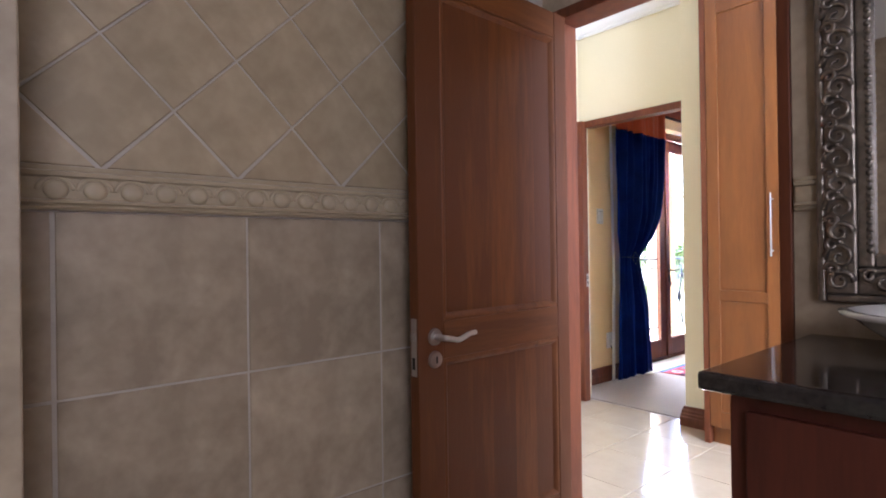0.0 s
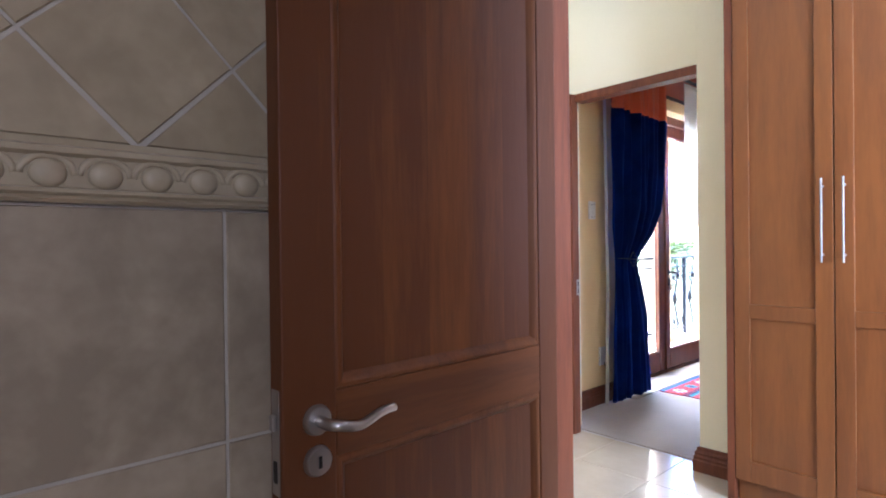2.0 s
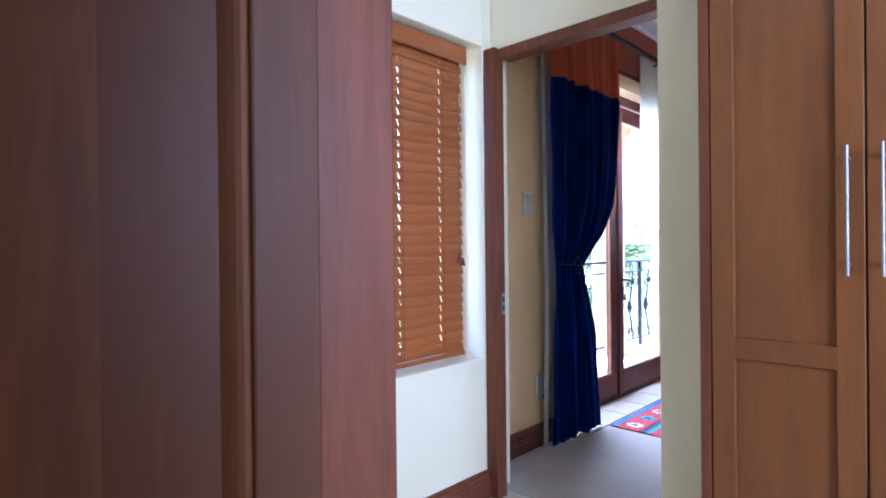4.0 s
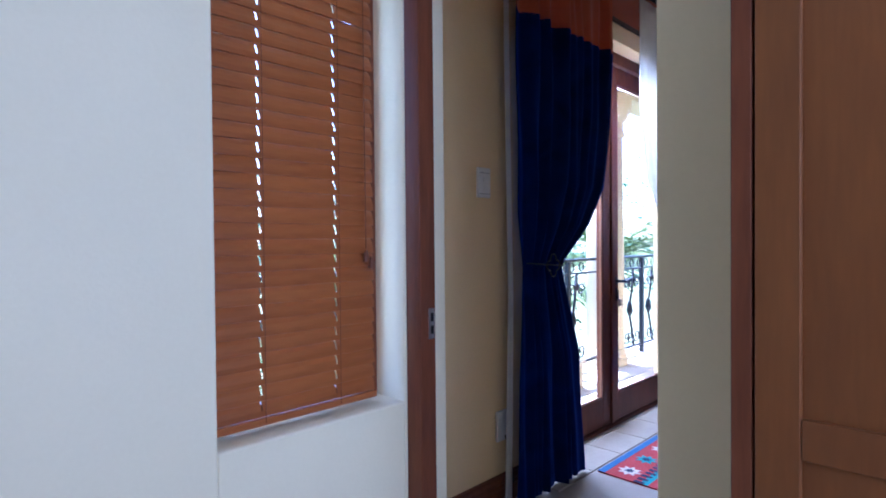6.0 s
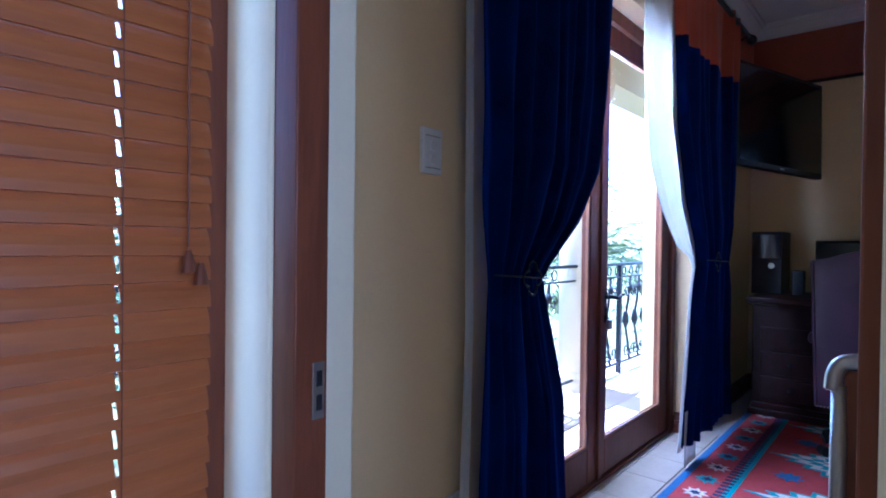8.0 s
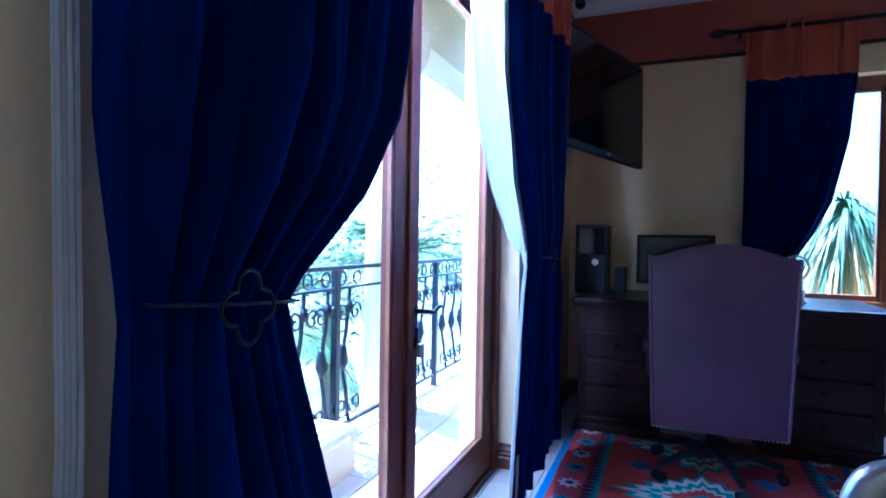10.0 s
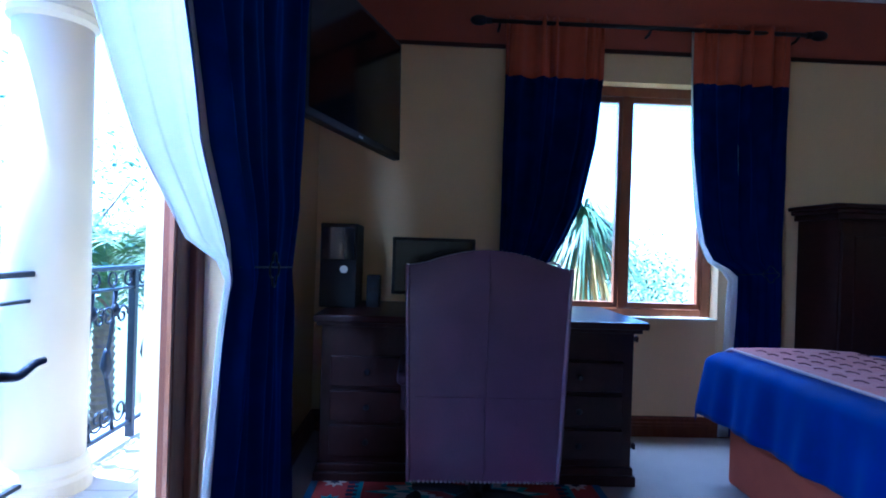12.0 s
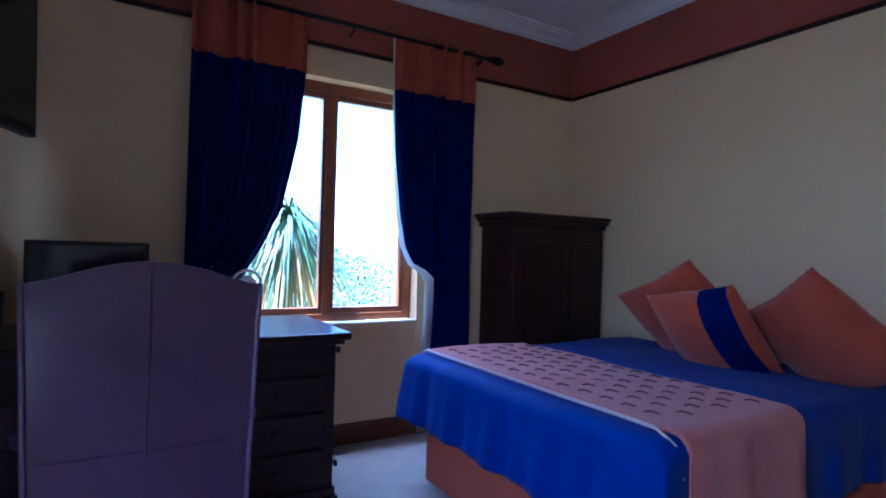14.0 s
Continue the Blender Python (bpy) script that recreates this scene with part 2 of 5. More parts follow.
def setting(name, bm, mat, label="", category=""):
    return tagged(mesh_object(name, bm, mat), label, category, kind="structure")


# ---- structure ----
H = 2.85
EAST, SOUTH, NORTH = 9.17, -0.335, 3.48
setting("floor_bathroom", boxes([(-1.0, 3.16, -0.9, 2.4, -0.2, -0.004)]), FLOOR_TILE, "beige tiled bathroom floor", "floor")
floor_passage = setting("floor_passage", boxes([(3.16, 4.86, -0.5, 3.4, -0.2, -0.006)]), GROUT, "glossy beige tiled passage floor with pale grout", "floor")
setting("floor_bedroom", boxes([(4.86, 9.4, -0.6, 3.34, -0.2, 0.0), (4.86, 5.70, 3.34, 3.74, -0.2, 0.0), (7.76, 9.4, 3.34, 3.74, -0.2, 0.0)]), CARPET, "short-pile beige bedroom carpet", "floor")
threshold = setting("floor_threshold", boxes([(5.7, 7.76, 3.34, 3.78, -0.2, -0.004)]), GROUT, "tiled threshold strip in front of glazed doors", "floor")
setting("ceiling_passage", boxes([(3.21, 4.80, -0.5, 3.28, 2.76, H - 0.001)]), CEILING, "white painted passage ceiling", "ceiling")
setting("ceiling", boxes([(-1.2, 9.5, -1.1, 3.78, H, H + 0.2)]), CEILING, "white painted ceiling", "ceiling")

wall_bath_north = setting("wall_bathroom_north", boxes([(1.30, 3.10, 2.242, 2.40, 0, H)]), GROUT, "bathroom wall clad in stone-coloured tiles", "wall")
setting("wall_bathroom_return", boxes([(-1.0, 1.402, 2.0, 2.40, 0, H)], 0.004), WALL_TILE, "grey-beige tiled wall return", "wall")
setting("wall_bathroom_west", boxes([(-1.2, -1.0, -1.1, 2.4, 0, H)]), WALL_TILE, "tiled bathroom wall", "wall")
setting("wall_bathroom_south", boxes([(-1.0, 3.10, -1.1, -0.9, 0, H)]), WALL_TILE, "tiled bathroom wall", "wall")
wall_mirror = setting("wall_bathroom_east", boxes([(3.10, 3.155, -0.9, 1.36, 0, H), (3.10, 3.155, 1.36, 2.4, 2.05, H), (3.10, 3.155, 2.20, 2.4, 0, 2.05)]), WALL_TILE, "tiled bathroom wall with a doorway", "wall")
setting("wall_passage_west", boxes([(3.158, 3.21, -0.5, 1.36, 0, H), (3.158, 3.21, 1.36, 2.20, 2.05, H), (3.158, 3.21, 2.20, 3.28, 0, H)]), WHITE_PLASTER, "pale plastered passage wall", "wall")
setting("wall_passage_south", boxes([(3.21, 5.2, -0.7, -0.5, 0, H)]), WHITE_PLASTER, "pale plastered passage wall", "wall")
WX0, WX1, WZ0, WZ1 = 4.13, 4.728, 0.635, 2.06
setting("wall_passage_north", boxes([(3.1, WX0, 3.28, 3.48, 0, H), (WX0, WX1, 3.28, 3.48, 0, WZ0), (WX0, WX1, 3.28, 3.48, WZ1, H), (WX1, 4.798, 3.28, 3.48, 0, H)], 0.006), WHITE_PLASTER, "pale plastered wall with a deep window reveal", "wall")
setting("wall_bedroom_doorway", boxes([(4.80, 4.92, 2.475, 3.48, 2.05, H), (4.74, 4.92, 2.262, 2.475, 0, H), (4.80, 4.92, 3.285, 3.48, 0, 2.05)], 0.005), WHITE_PLASTER, "cream plastered wall with a doorway and narrow pier", "wall")
setting("wall_bedroom_west", boxes([(5.06, 5.2, -0.5, 2.2995, 0, H), (4.922, 5.2, 2.30, 2.42, 0, H)]), PLASTER, "cream plastered bedroom wall", "wall")
FX0, FX1, FZ1 = 5.74, 7.70, 2.27
setting("wall_bedroom_north", boxes([(4.92, FX0, NORTH, 3.78, 0, H), (FX0, FX1, NORTH, 3.78, FZ1, H), (FX1, EAST + 0.2, NORTH, 3.78, 0, H)], 0.005), PLASTER, "cream plastered bedroom wall with a wide door opening", "wall")
EY0, EY1, EZ0, EZ1 = 0.98, 2.12, 0.72, 2.19
setting("wall_bedroom_east", boxes([(EAST, EAST + 0.2, SOUTH - 0.2, EY0, 0, H), (EAST, EAST + 0.2, EY0, EY1, 0, EZ0), (EAST, EAST + 0.2, EY0, EY1, EZ1, H), (EAST, EAST + 0.2, EY1, NORTH, 0, H)], 0.005), PLASTER, "cream plastered bedroom wall with a window opening", "wall")
setting("wall_bedroom_south", boxes([(5.2, EAST, SOUTH - 0.2, SOUTH, 0, H)]), PLASTER, "cream plastered wall behind the bed", "wall")

# painted band and picture rail
RZ = 2.375
for nm, rows in (("north", [(4.925, EAST - 0.004, NORTH - 0.004, NORTH - 0.0005, RZ, H)]), ("east", [(EAST - 0.004, EAST - 0.0005, SOUTH + 0.004, NORTH - 0.005, RZ, H)]), ("south", [(5.2, EAST - 0.005, SOUTH + 0.0005, SOUTH + 0.004, RZ, H)])):
    setting("trim_band_" + nm, boxes(rows), TERRACOTTA, "terracotta painted band above the picture rail", "wall band")
for nm, rows in (("north", [(4.925, EAST - 0.02, NORTH - 0.02, NORTH - 0.0045, RZ - 0.012, RZ + 0.012)]), ("east", [(EAST - 0.02, EAST - 0.0045, SOUTH + 0.02, NORTH - 0.021, RZ - 0.012, RZ + 0.012)]), ("south", [(5.2, EAST - 0.021, SOUTH + 0.0045, SOUTH + 0.02, RZ - 0.012, RZ + 0.012)])):
    setting("trim_rail_" + nm, boxes(rows, 0.003), DARK_WOOD, "thin dark picture rail", "picture rail")
CORNICE = [(0.006, -0.095), (0.016, -0.095), (0.020, -0.082), (0.032, -0.078), (0.044, -0.058), (0.068, -0.036), (0.080, -0.032), (0.084, -0.016), (0.104, -0.013), (0.106, 0.0), (0.006, 0.0)]
setting("trim_cornice_bedroom", extrude_profile(CORNICE, [((4.93, NORTH, H), (0, -1, 0)), ((EAST, NORTH, H), (-1, -1, 0)), ((EAST, SOUTH, H), (-1, 1, 0)), ((5.2, SOUTH, H), (0, 1, 0))]), CEILING, "white moulded plaster cornice", "cornice")
setting("trim_cornice_passage", extrude_profile(CORNICE, [((3.21, 3.28, 2.76), (0, -1, 0)), ((4.80, 3.28, 2.76), (-1, -1, 0)), ((4.80, 2.48, 2.76), (-1, 0, 0))]), CEILING, "white moulded plaster cornice", "cornice")

SKIRT = [(0.0005, 0), (0.026, 0), (0.026, 0.055), (0.021, 0.062), (0.023, 0.074), (0.017, 0.082), (0.019, 0.094), (0.010, 0.106), (0.010, 0.118), (0.0005, 0.122)]


def skirting(name, path):
    setting(name, extrude_profile(SKIRT, path), FRAME_WOOD, "moulded red-brown wooden skirting board", "skirting")


skirting("baseboard_passage_north", [((3.21, 3.28, 0), (0, -1, 0)), ((4.733, 3.28, 0), (0, -1, 0))])
skirting("baseboard_pier", [((4.74, 2.264, 0), (-1, 0, 0)), ((4.74, 2.475, 0), (-1, 1, 0)), ((4.80, 2.475, 0), (0, 1, 0))])
skirting("baseboard_bedroom_north", [((4.93, NORTH, 0), (0, -1, 0)), ((FX0, NORTH, 0), (0, -1, 0))])
skirting("baseboard_bedroom_north_far", [((FX1 - 0.001, 3.57, 0), (-1, 0, 0)), ((FX1 + 0.002, NORTH, 0), (-1, -1, 0)), ((EAST, NORTH, 0), (0, -1, 0))])
skirting("baseboard_bedroom_east", [((EAST, NORTH, 0), (-1, -1, 0)), ((EAST, SOUTH, 0), (-1, 1, 0))])
skirting("baseboard_bathdoor", [((3.21, 2.202, 0), (1, 0, 0)), ((3.21, 3.28, 0), (1, 0, 0))])

# door frames
frame_bath = tagged(new("door_frame"), "red-brown wooden door frame of the bathroom", "door frame", kind="structure")
part("jamb", boxes([(3.09, 3.22, 2.168, 2.199, 0, 2.049)], 0.004), FRAME_WOOD, frame_bath)
part("jamb", boxes([(3.09, 3.22, 1.361, 1.395, 0, 2.049)], 0.004), FRAME_WOOD, frame_bath)
part("head", boxes([(3.09, 3.22, 1.396, 2.167, 2.008, 2.049)], 0.004), FRAME_WOOD, frame_bath)
frame_bed = tagged(new("door_frame"), "red-brown wooden frame of the sliding bedroom door", "door frame", kind="structure")
part("jamb", boxes([(4.735, 4.80, 3.213, 3.279, 0, 2.045)], 0.003), FRAME_WOOD, frame_bed)
part("jamb", boxes([(4.83, 4.918, 2.476, 2.494, 0, 1.995)], 0.003), FRAME_WOOD, frame_bed)
part("head", boxes([(4.768, 4.85, 2.477, 3.212, 1.998, 2.045)], 0.003), FRAME_WOOD, frame_bed)
plate = part("strike_plate", boxes([(4.768, 4.792, 3.209, 3.2125, 0.835, 0.93)], 0.001), CHROME, frame_bed, "steel strike plate with two slots")
for z in (0.85, 0.89):
    part("slot", boxes([(4.775, 4.786, 3.2075, 3.2088, z, z + 0.026)]), BLACK, plate)

# ---- bathroom ----
# stone border with a row of eggs
border = tagged(new("wall_border"), "cream moulded border tiles with an egg pattern", "tile border", kind="structure")
PROF = [(0.0, 1.212), (0.010, 1.212), (0.014, 1.217), (0.010, 1.222), (0.016, 1.226), (0.014, 1.231), (0.008, 1.234), (0.010, 1.255), (0.009, 1.278), (0.017, 1.282), (0.018, 1.290), (0.012, 1.294), (0.014, 1.303), (0.0, 1.305)]
PROF = [(u * 1.6, v) for u, v in PROF]
part("moulding", extrude_profile(PROF, [((1.402, 2.241, 0), (0, -1, 0)), ((3.088, 2.241, 0), (0, -1, 0))]), BORDER, border)
part("moulding", extrude_profile(PROF, [((3.099, 1.35, 0), (-1, 0, 0)), ((3.099, 1.27, 0), (-1, 0, 0))]), BORDER, border)
egg_bm = bmesh.new()
bmesh.ops.create_uvsphere(egg_bm, u_segments=12, v_segments=8, radius=1.0, matrix=Matrix.Diagonal((0.024, 0.011, 0.021, 1)))
egg = part("egg", egg_bm, BORDER, border, smooth=True)
egg.location = (1.474, 2.226, 1.254)
arch_bm = tube([(0.0325 * math.cos(a), 0, 0.027 * math.sin(a)) for a in (math.pi * (0.0 + k / 10) for k in range(11))], 0.0055, sides=6)
arch = part("egg_rim", arch_bm, BORDER, border, smooth=True)
arch.location = (1.474, 2.227, 1.252)
for i in range(1, 22):
    for src in (egg, arch):
        o = src.copy()
        scene.collection.objects.link(o)
        o.location.x = 1.474 + 0.0712 * i

# vanity
vanity = thing("vanity_cabinet", "dark red-brown wooden vanity cabinet under a granite top", "vanity cabinet")
part("body", boxes([(2.47, 3.095, -0.6, 1.285, 0.08, 0.832)], 0.004), VANITY, vanity)
part("plinth", boxes([(2.52, 3.09, -0.58, 1.25, 0, 0.079)], 0.002), DARK_WOOD, vanity)
for k in range(3):
    y = 1.27 - 0.6 * k
    d = part("door", boxes([(2.452, 2.469, y - 0.56, y - 0.02, 0.11, 0.80)], 0.004), VANITY, vanity)
tagged(mesh_object("granite_countertop", boxes([(2.415, 3.097, -0.62, 1.325, 0.834, 0.872)], 0.009), GRANITE), "polished black granite vanity top with rounded edge", "countertop")
basin = thing("basin", "white ceramic vessel basin on the granite top", "basin")
part("bowl", lathe([(0.07, 0.873), (0.075, 0.885), (0.12, 0.91), (0.17, 0.945), (0.19, 0.962), (0.212, 0.968), (0.214, 0.976), (0.19, 0.978), (0.16, 0.945), (0.08, 0.90), (0.01, 0.892)], (2.80, 0.965, 0), sides=40), CERAMIC, basin, smooth=True)
mirror = thing("wall_mirror", "large mirror in an ornate antique silver frame", "mirror")
part("mirror_glass", boxes([(3.085, 3.092, 0.15, 1.17, 1.09, 2.25)]), MIRROR, mirror)
fr = bmesh.new()
for inner, outer, x0 in ((0.0, 0.035, 3.066), (0.035, 0.105, 3.058), (0.105, 0.125, 3.062)):
    y0, y1, z0, z1 = 0.15 - inner, 1.17 + inner, 1.09 - inner, 2.25 + inner
    w = outer - inner
    for r in ((x0, 3.098, y1, y1 + w, z0 - w, z1 + w), (x0, 3.098, y0 - w, y0, z0 - w, z1 + w), (x0, 3.098, y0, y1, z0 - w, z0), (x0, 3.098, y0, y1, z1, z1 + w)):
        box(fr, *r, bevel=0.006)
mframe = part("mirror_frame", fr, SILVER, mirror, "carved antique silver frame")


def scroll(bm, y, z, s, flip):
    """A carved leaf scroll on the frame's face."""
    pts = []
    for k in range(14):
        a = k * 0.62
        r = s * (1 - k / 16)
        pts.append((3.056 - 0.010 * math.sin(k / 13 * math.pi), y + flip * r * math.cos(a), z + r * math.sin(a)))
    tube(pts, 0.0075, bm, 6, 0.5)


sc = bmesh.new()
z = 1.02
i = 0
while z < 2.33:
    for y in (1.24, 0.08):
        scroll(sc, y, z, 0.036 if i % 2 else 0.030, 1 if i % 2 else -1)
        scroll(sc, y + 0.016, z + 0.032, 0.018, -1 if i % 2 else 1)
    z += 0.063
    i += 1
y = 0.14
while y < 1.2:
    scroll(sc, y, 1.02, 0.033, 1 if i % 2 else -1)
    scroll(sc, y + 0.03, 1.035, 0.018, -1 if i % 2 else 1)
    y += 0.063
    i += 1
part("carving", sc, SILVER, mframe, "raised leaf scrolls", smooth=True)
for yy in (1.178, 0.142):
    bd = bmesh.new()
    for k in range(64):
        bmesh.ops.create_icosphere(bd, subdivisions=1, radius=0.0095, matrix=Matrix.Translation((3.066, yy, 1.10 + k * 0.018)))
    part("beading", bd, SILVER, mframe, smooth=True)

# bathroom door, standing open along the tiled wall
door = tagged(new("bathroom_door"), "open two-panel cherry wood door with steel lever handle", "door")
door.matrix_world = pose(3.076, 2.155, 0, 0, 0, 181.6)
DW, D0, D1 = 0.75, 0.012, 2.0


def door_leaf(parent, w, z0, z1, t, rails, stile, wood, wood_x, x_dir=1):
    """Stiles, rails and board panels of a leaf that runs from local x = 0 to w; t: thickness along y."""
    hinge = stile - 0.028
    part("stile", boxes([(0, hinge, 0, t, z0, z1)], 0.003), wood, parent)
    part("stile", boxes([(w - stile, w, 0, t, z0, z1)], 0.003), wood, parent)
    for a, b in rails:
        part("rail", boxes([(hinge + 0.0005, w - stile - 0.0005, 0.0005, t - 0.0005, a, b)], 0.003), wood_x, parent)
    for (a0, a1), (b0, b1) in zip(rails, rails[1:]):
        n = max(2, round((w - hinge - stile) / 0.125))
        step = (w - hinge - stile) / n
        for i in range(n):
            part("panel_board", boxes([(hinge + i * step, hinge + (i + 1) * step, 0.014, t - 0.014, a1, b0)]), wood, parent)
        # one rounded bead that slopes from the stiles down to the boards
        bead = [(0.0, 0.0), (0.004, 0.003), (0.009, 0.0035), (0.014, 0.001), (0.019, -0.004), (0.024, -0.010), (0.0, -0.010)]
        for face, out in ((0.004, -1), (t - 0.004, 1)):
            corners = [(hinge, a1, 1, 1), (w - stile, a1, -1, 1), (w - stile, b0, -1, -1), (hinge, b0, 1, -1)]
            bm = bmesh.new()
            rings = [[bm.verts.new((x + dx * u, face + out * v, z + dz * u)) for u, v in bead] for x, z, dx, dz in corners]
            for k in range(4):
                p, q = rings[k], rings[(k + 1) % 4]
                for m in range(len(bead)):
                    bm.faces.new((p[m], p[(m + 1) % len(bead)], q[(m + 1) % len(bead)], q[m]))
            part("moulding", bm, wood, parent)


door_leaf(door, DW, D0, D1, 0.04, [(D0, 0.20), (0.785, 0.90), (1.905, D1)], 0.10, WOOD, WOOD_RAIL)


def eased(pts, n=5):
    """More points along a smooth line through pts."""
    p = [Vector(q) for q in pts]
    out = []
    for i in range(len(p) - 1):
        a, b, c, d = p[max(i - 1, 0)], p[i], p[i + 1], p[min(i + 2, len(p) - 1)]
        for k in range(n):
            t = k / n
            out.append(0.5 * ((2 * b) + (c - a) * t + (2 * a - 5 * b + 4 * c - d) * t * t + (3 * b - a - 3 * c + d) * t ** 3))
    return out + [p[-1]]


def lever(parent, x, y, z, out, reach, mat=CHROME):
    """A lever handle with round rose and a keyhole rose below it; out: +1 or -1 along local y."""
    h = part("handle", tube(eased([(x, y, z), (x, y + out * 0.035, z), (x + reach * 0.10, y + out * 0.052, z - 0.001), (x + reach * 0.4, y + out * 0.054, z - 0.008), (x + reach * 0.75, y + out * 0.052, z + 0.004), (x + reach, y + out * 0.050, z + 0.006)]), 0.0098, sides=12, taper=0.75), mat, parent, "curved steel lever handle", smooth=True)
    for zz, nm in ((z, "rose"), (z - 0.068, "keyhole_rose")):
        bm = tube([(x, y, zz), (x, y + out * 0.007, zz), (x, y + out * 0.010, zz)], 0.026, sides=24, taper=0.85)
        part(nm, bm, mat, h)
    part("keyhole", boxes([(x - 0.003, x + 0.003, y + out * 0.0102, y + out * 0.0112, z - 0.078, z - 0.058)]), BLACK, h)


lever(door, DW - 0.062, 0.04, 0.857, 1, -0.125)
part("latch_plate", boxes([(DW + 0.0003, DW + 0.002, 0.008, 0.032, 0.745, 0.915)], 0.0005), CHROME, door, "steel latch plate")
part("keyhole", boxes([(DW + 0.002, DW + 0.003, 0.014, 0.026, 0.765, 0.80)]), BLACK, door)
part("latch_bolt", boxes([(DW + 0.002, DW + 0.010, 0.014, 0.026, 0.85, 0.875)], 0.002), CHROME, door)

# ---- passage ----
wardrobe_top = 2.55


WF = 4.52  # the plane of the wardrobe fronts


def wardrobe_unit(y0, y1):
    """One built-in wardrobe unit with two framed doors; its front looks along -x."""
    w = thing("wardrobe", "built-in cherry wood wardrobe with framed doors and long steel handles", "wardrobe", "built-in wardrobes")
    part("body", boxes([(WF + 0.022, 5.055, y0, y1, 0.1, wardrobe_top)], 0.002), LIGHT_WOOD, w)
    part("plinth", boxes([(WF + 0.04, 5.05, y0 + 0.001, y1 - 0.001, 0, 0.099)], 0.002), LIGHT_WOOD, w)
    mid = (y0 + y1) / 2
    for a, b, hy in ((y0 + 0.002, mid - 0.0025, mid - 0.036), (mid + 0.0025, y1 - 0.002, mid + 0.036)):
        d = part("door", boxes([(WF + 0.012, WF + 0.020, a + 0.06, b - 0.06, 0.16, 2.48)]), LIGHT_WOOD, w)
        part("stile", boxes([(WF, WF + 0.021, a, a + 0.062, 0.102, 2.54)], 0.002), LIGHT_WOOD, d)
        part("stile", boxes([(WF, WF + 0.021, b - 0.062, b, 0.102, 2.54)], 0.002), LIGHT_WOOD, d)
        for z0, z1 in ((0.102, 0.19), (0.812, 0.873), (2.42, 2.54)):
            part("rail", boxes([(WF + 0.0005, WF + 0.021, a + 0.0625, b - 0.0625, z0, z1)], 0.002), LIGHT_WOOD, d)
        h = part("handle", tube([(WF - 0.03, hy, 1.06), (WF - 0.03, hy, 1.392)], 0.0042, sides=14), DULL_STEEL, d, "long brushed steel bar handle")
        for z in (1.09, 1.36):
            part("handle_post", tube([(WF - 0.03, hy, z), (WF, hy, z)], 0.005), DULL_STEEL, h)
    return w


end_unit = wardrobe_unit(1.48, 2.227)
wardrobe_unit(0.745, 1.477)
wardrobe_unit(0.01, 0.742)
wardrobe_unit(-0.495, 0.007)
# Darker wood than the doors: the strip's shade is put into its colour.
part("end_panel", boxes([(WF + 0.002, 5.055, 2.2285, 2.2605, 0, wardrobe_top)], 0.003), FRAME_WOOD, end_unit, "red-brown end panel, darkened to carry its shade")
setting("wall_above_wardrobes", boxes([(WF + 0.03, 5.05, -0.5, 2.2605, 2.552, H)]), WHITE_PLASTER, "plastered bulkhead above the wardrobes", "wall")

# window behind the blind
win = tagged(new("window_1"), "brown wooden window behind a blind", "window", kind="structure")
part("window_frame", boxes([(WX0, WX0 + 0.05, 3.42, 3.47, WZ0, WZ1), (WX1 - 0.05, WX1, 3.42, 3.47, WZ0, WZ1), (WX0 + 0.05, WX1 - 0.05, 3.42, 3.47, WZ0, WZ0 + 0.05), (WX0 + 0.05, WX1 - 0.05, 3.42, 3.47, WZ1 - 0.05, WZ1)], 0.003), FRAME_WOOD, win)
pane = part("pane", boxes([(WX0 + 0.05, WX1 - 0.05, 3.443, 3.447, WZ0 + 0.05, WZ1 - 0.05)]), GLASS, win)
pane.visible_shadow = False
blind = thing("wooden_blind", "closed orange-brown wooden venetian blind in the window reveal", "blind")
BX0, BX1 = WX0 + 0.012, WX1 - 0.064
part("valance", boxes([(BX0 - 0.008, BX1 + 0.01, 3.325, 3.338, 1.975, 2.052)], 0.003), BLIND_WOOD, blind)
part("head_rail", boxes([(BX0, BX1, 3.339, 3.385, 2.01, 2.05)]), BLIND_WOOD, blind)
slat_bm = bmesh.new()
seg = [(0.0, -0.0285, -0.003), (0.0, -0.0142, 0.0018), (0, 0, 0.0034), (0, 0.0142, 0.0018), (0, 0.0285, -0.003)]
slots = [0.0] + [f * (BX1 - BX0) + d for f in (0.27, 0.73) for d in (-0.0028, 0.0028)] + [BX1 - BX0]
for q, (a, b) in enumerate(zip(seg, seg[1:])):
    for x0, x1 in (((0.0, BX1 - BX0),) if q in (0, 3) else ((slots[0], slots[1]), (slots[2], slots[3]), (slots[4], slots[5]))):
        lo = [slat_bm.verts.new((x, p[1], p[2] + d)) for p in (a, b) for x in (x0, x1) for d in (-0.0015, 0.0015)]
        for f in ((0, 1, 3, 2), (4, 6, 7, 5), (0, 4, 5, 1), (2, 3, 7, 6), (1, 5, 7, 3), (0, 2, 6, 4)):
            slat_bm.faces.new([lo[k] for k in f])
first = None
rnd = random.Random(4)
for k in range(30):
    z = 0.70 + k * 0.0435
    if first is None:
        o = first = part("slat", slat_bm, BLIND_WOOD, blind)
    else:
        o = first.copy()
        scene.collection.objects.link(o)
    o.matrix_basis = pose(BX0 + rnd.uniform(-0.002, 0.002), 3.362, z, 68 + rnd.uniform(-2.5, 2.5), rnd.uniform(-0.25, 0.25), 0)
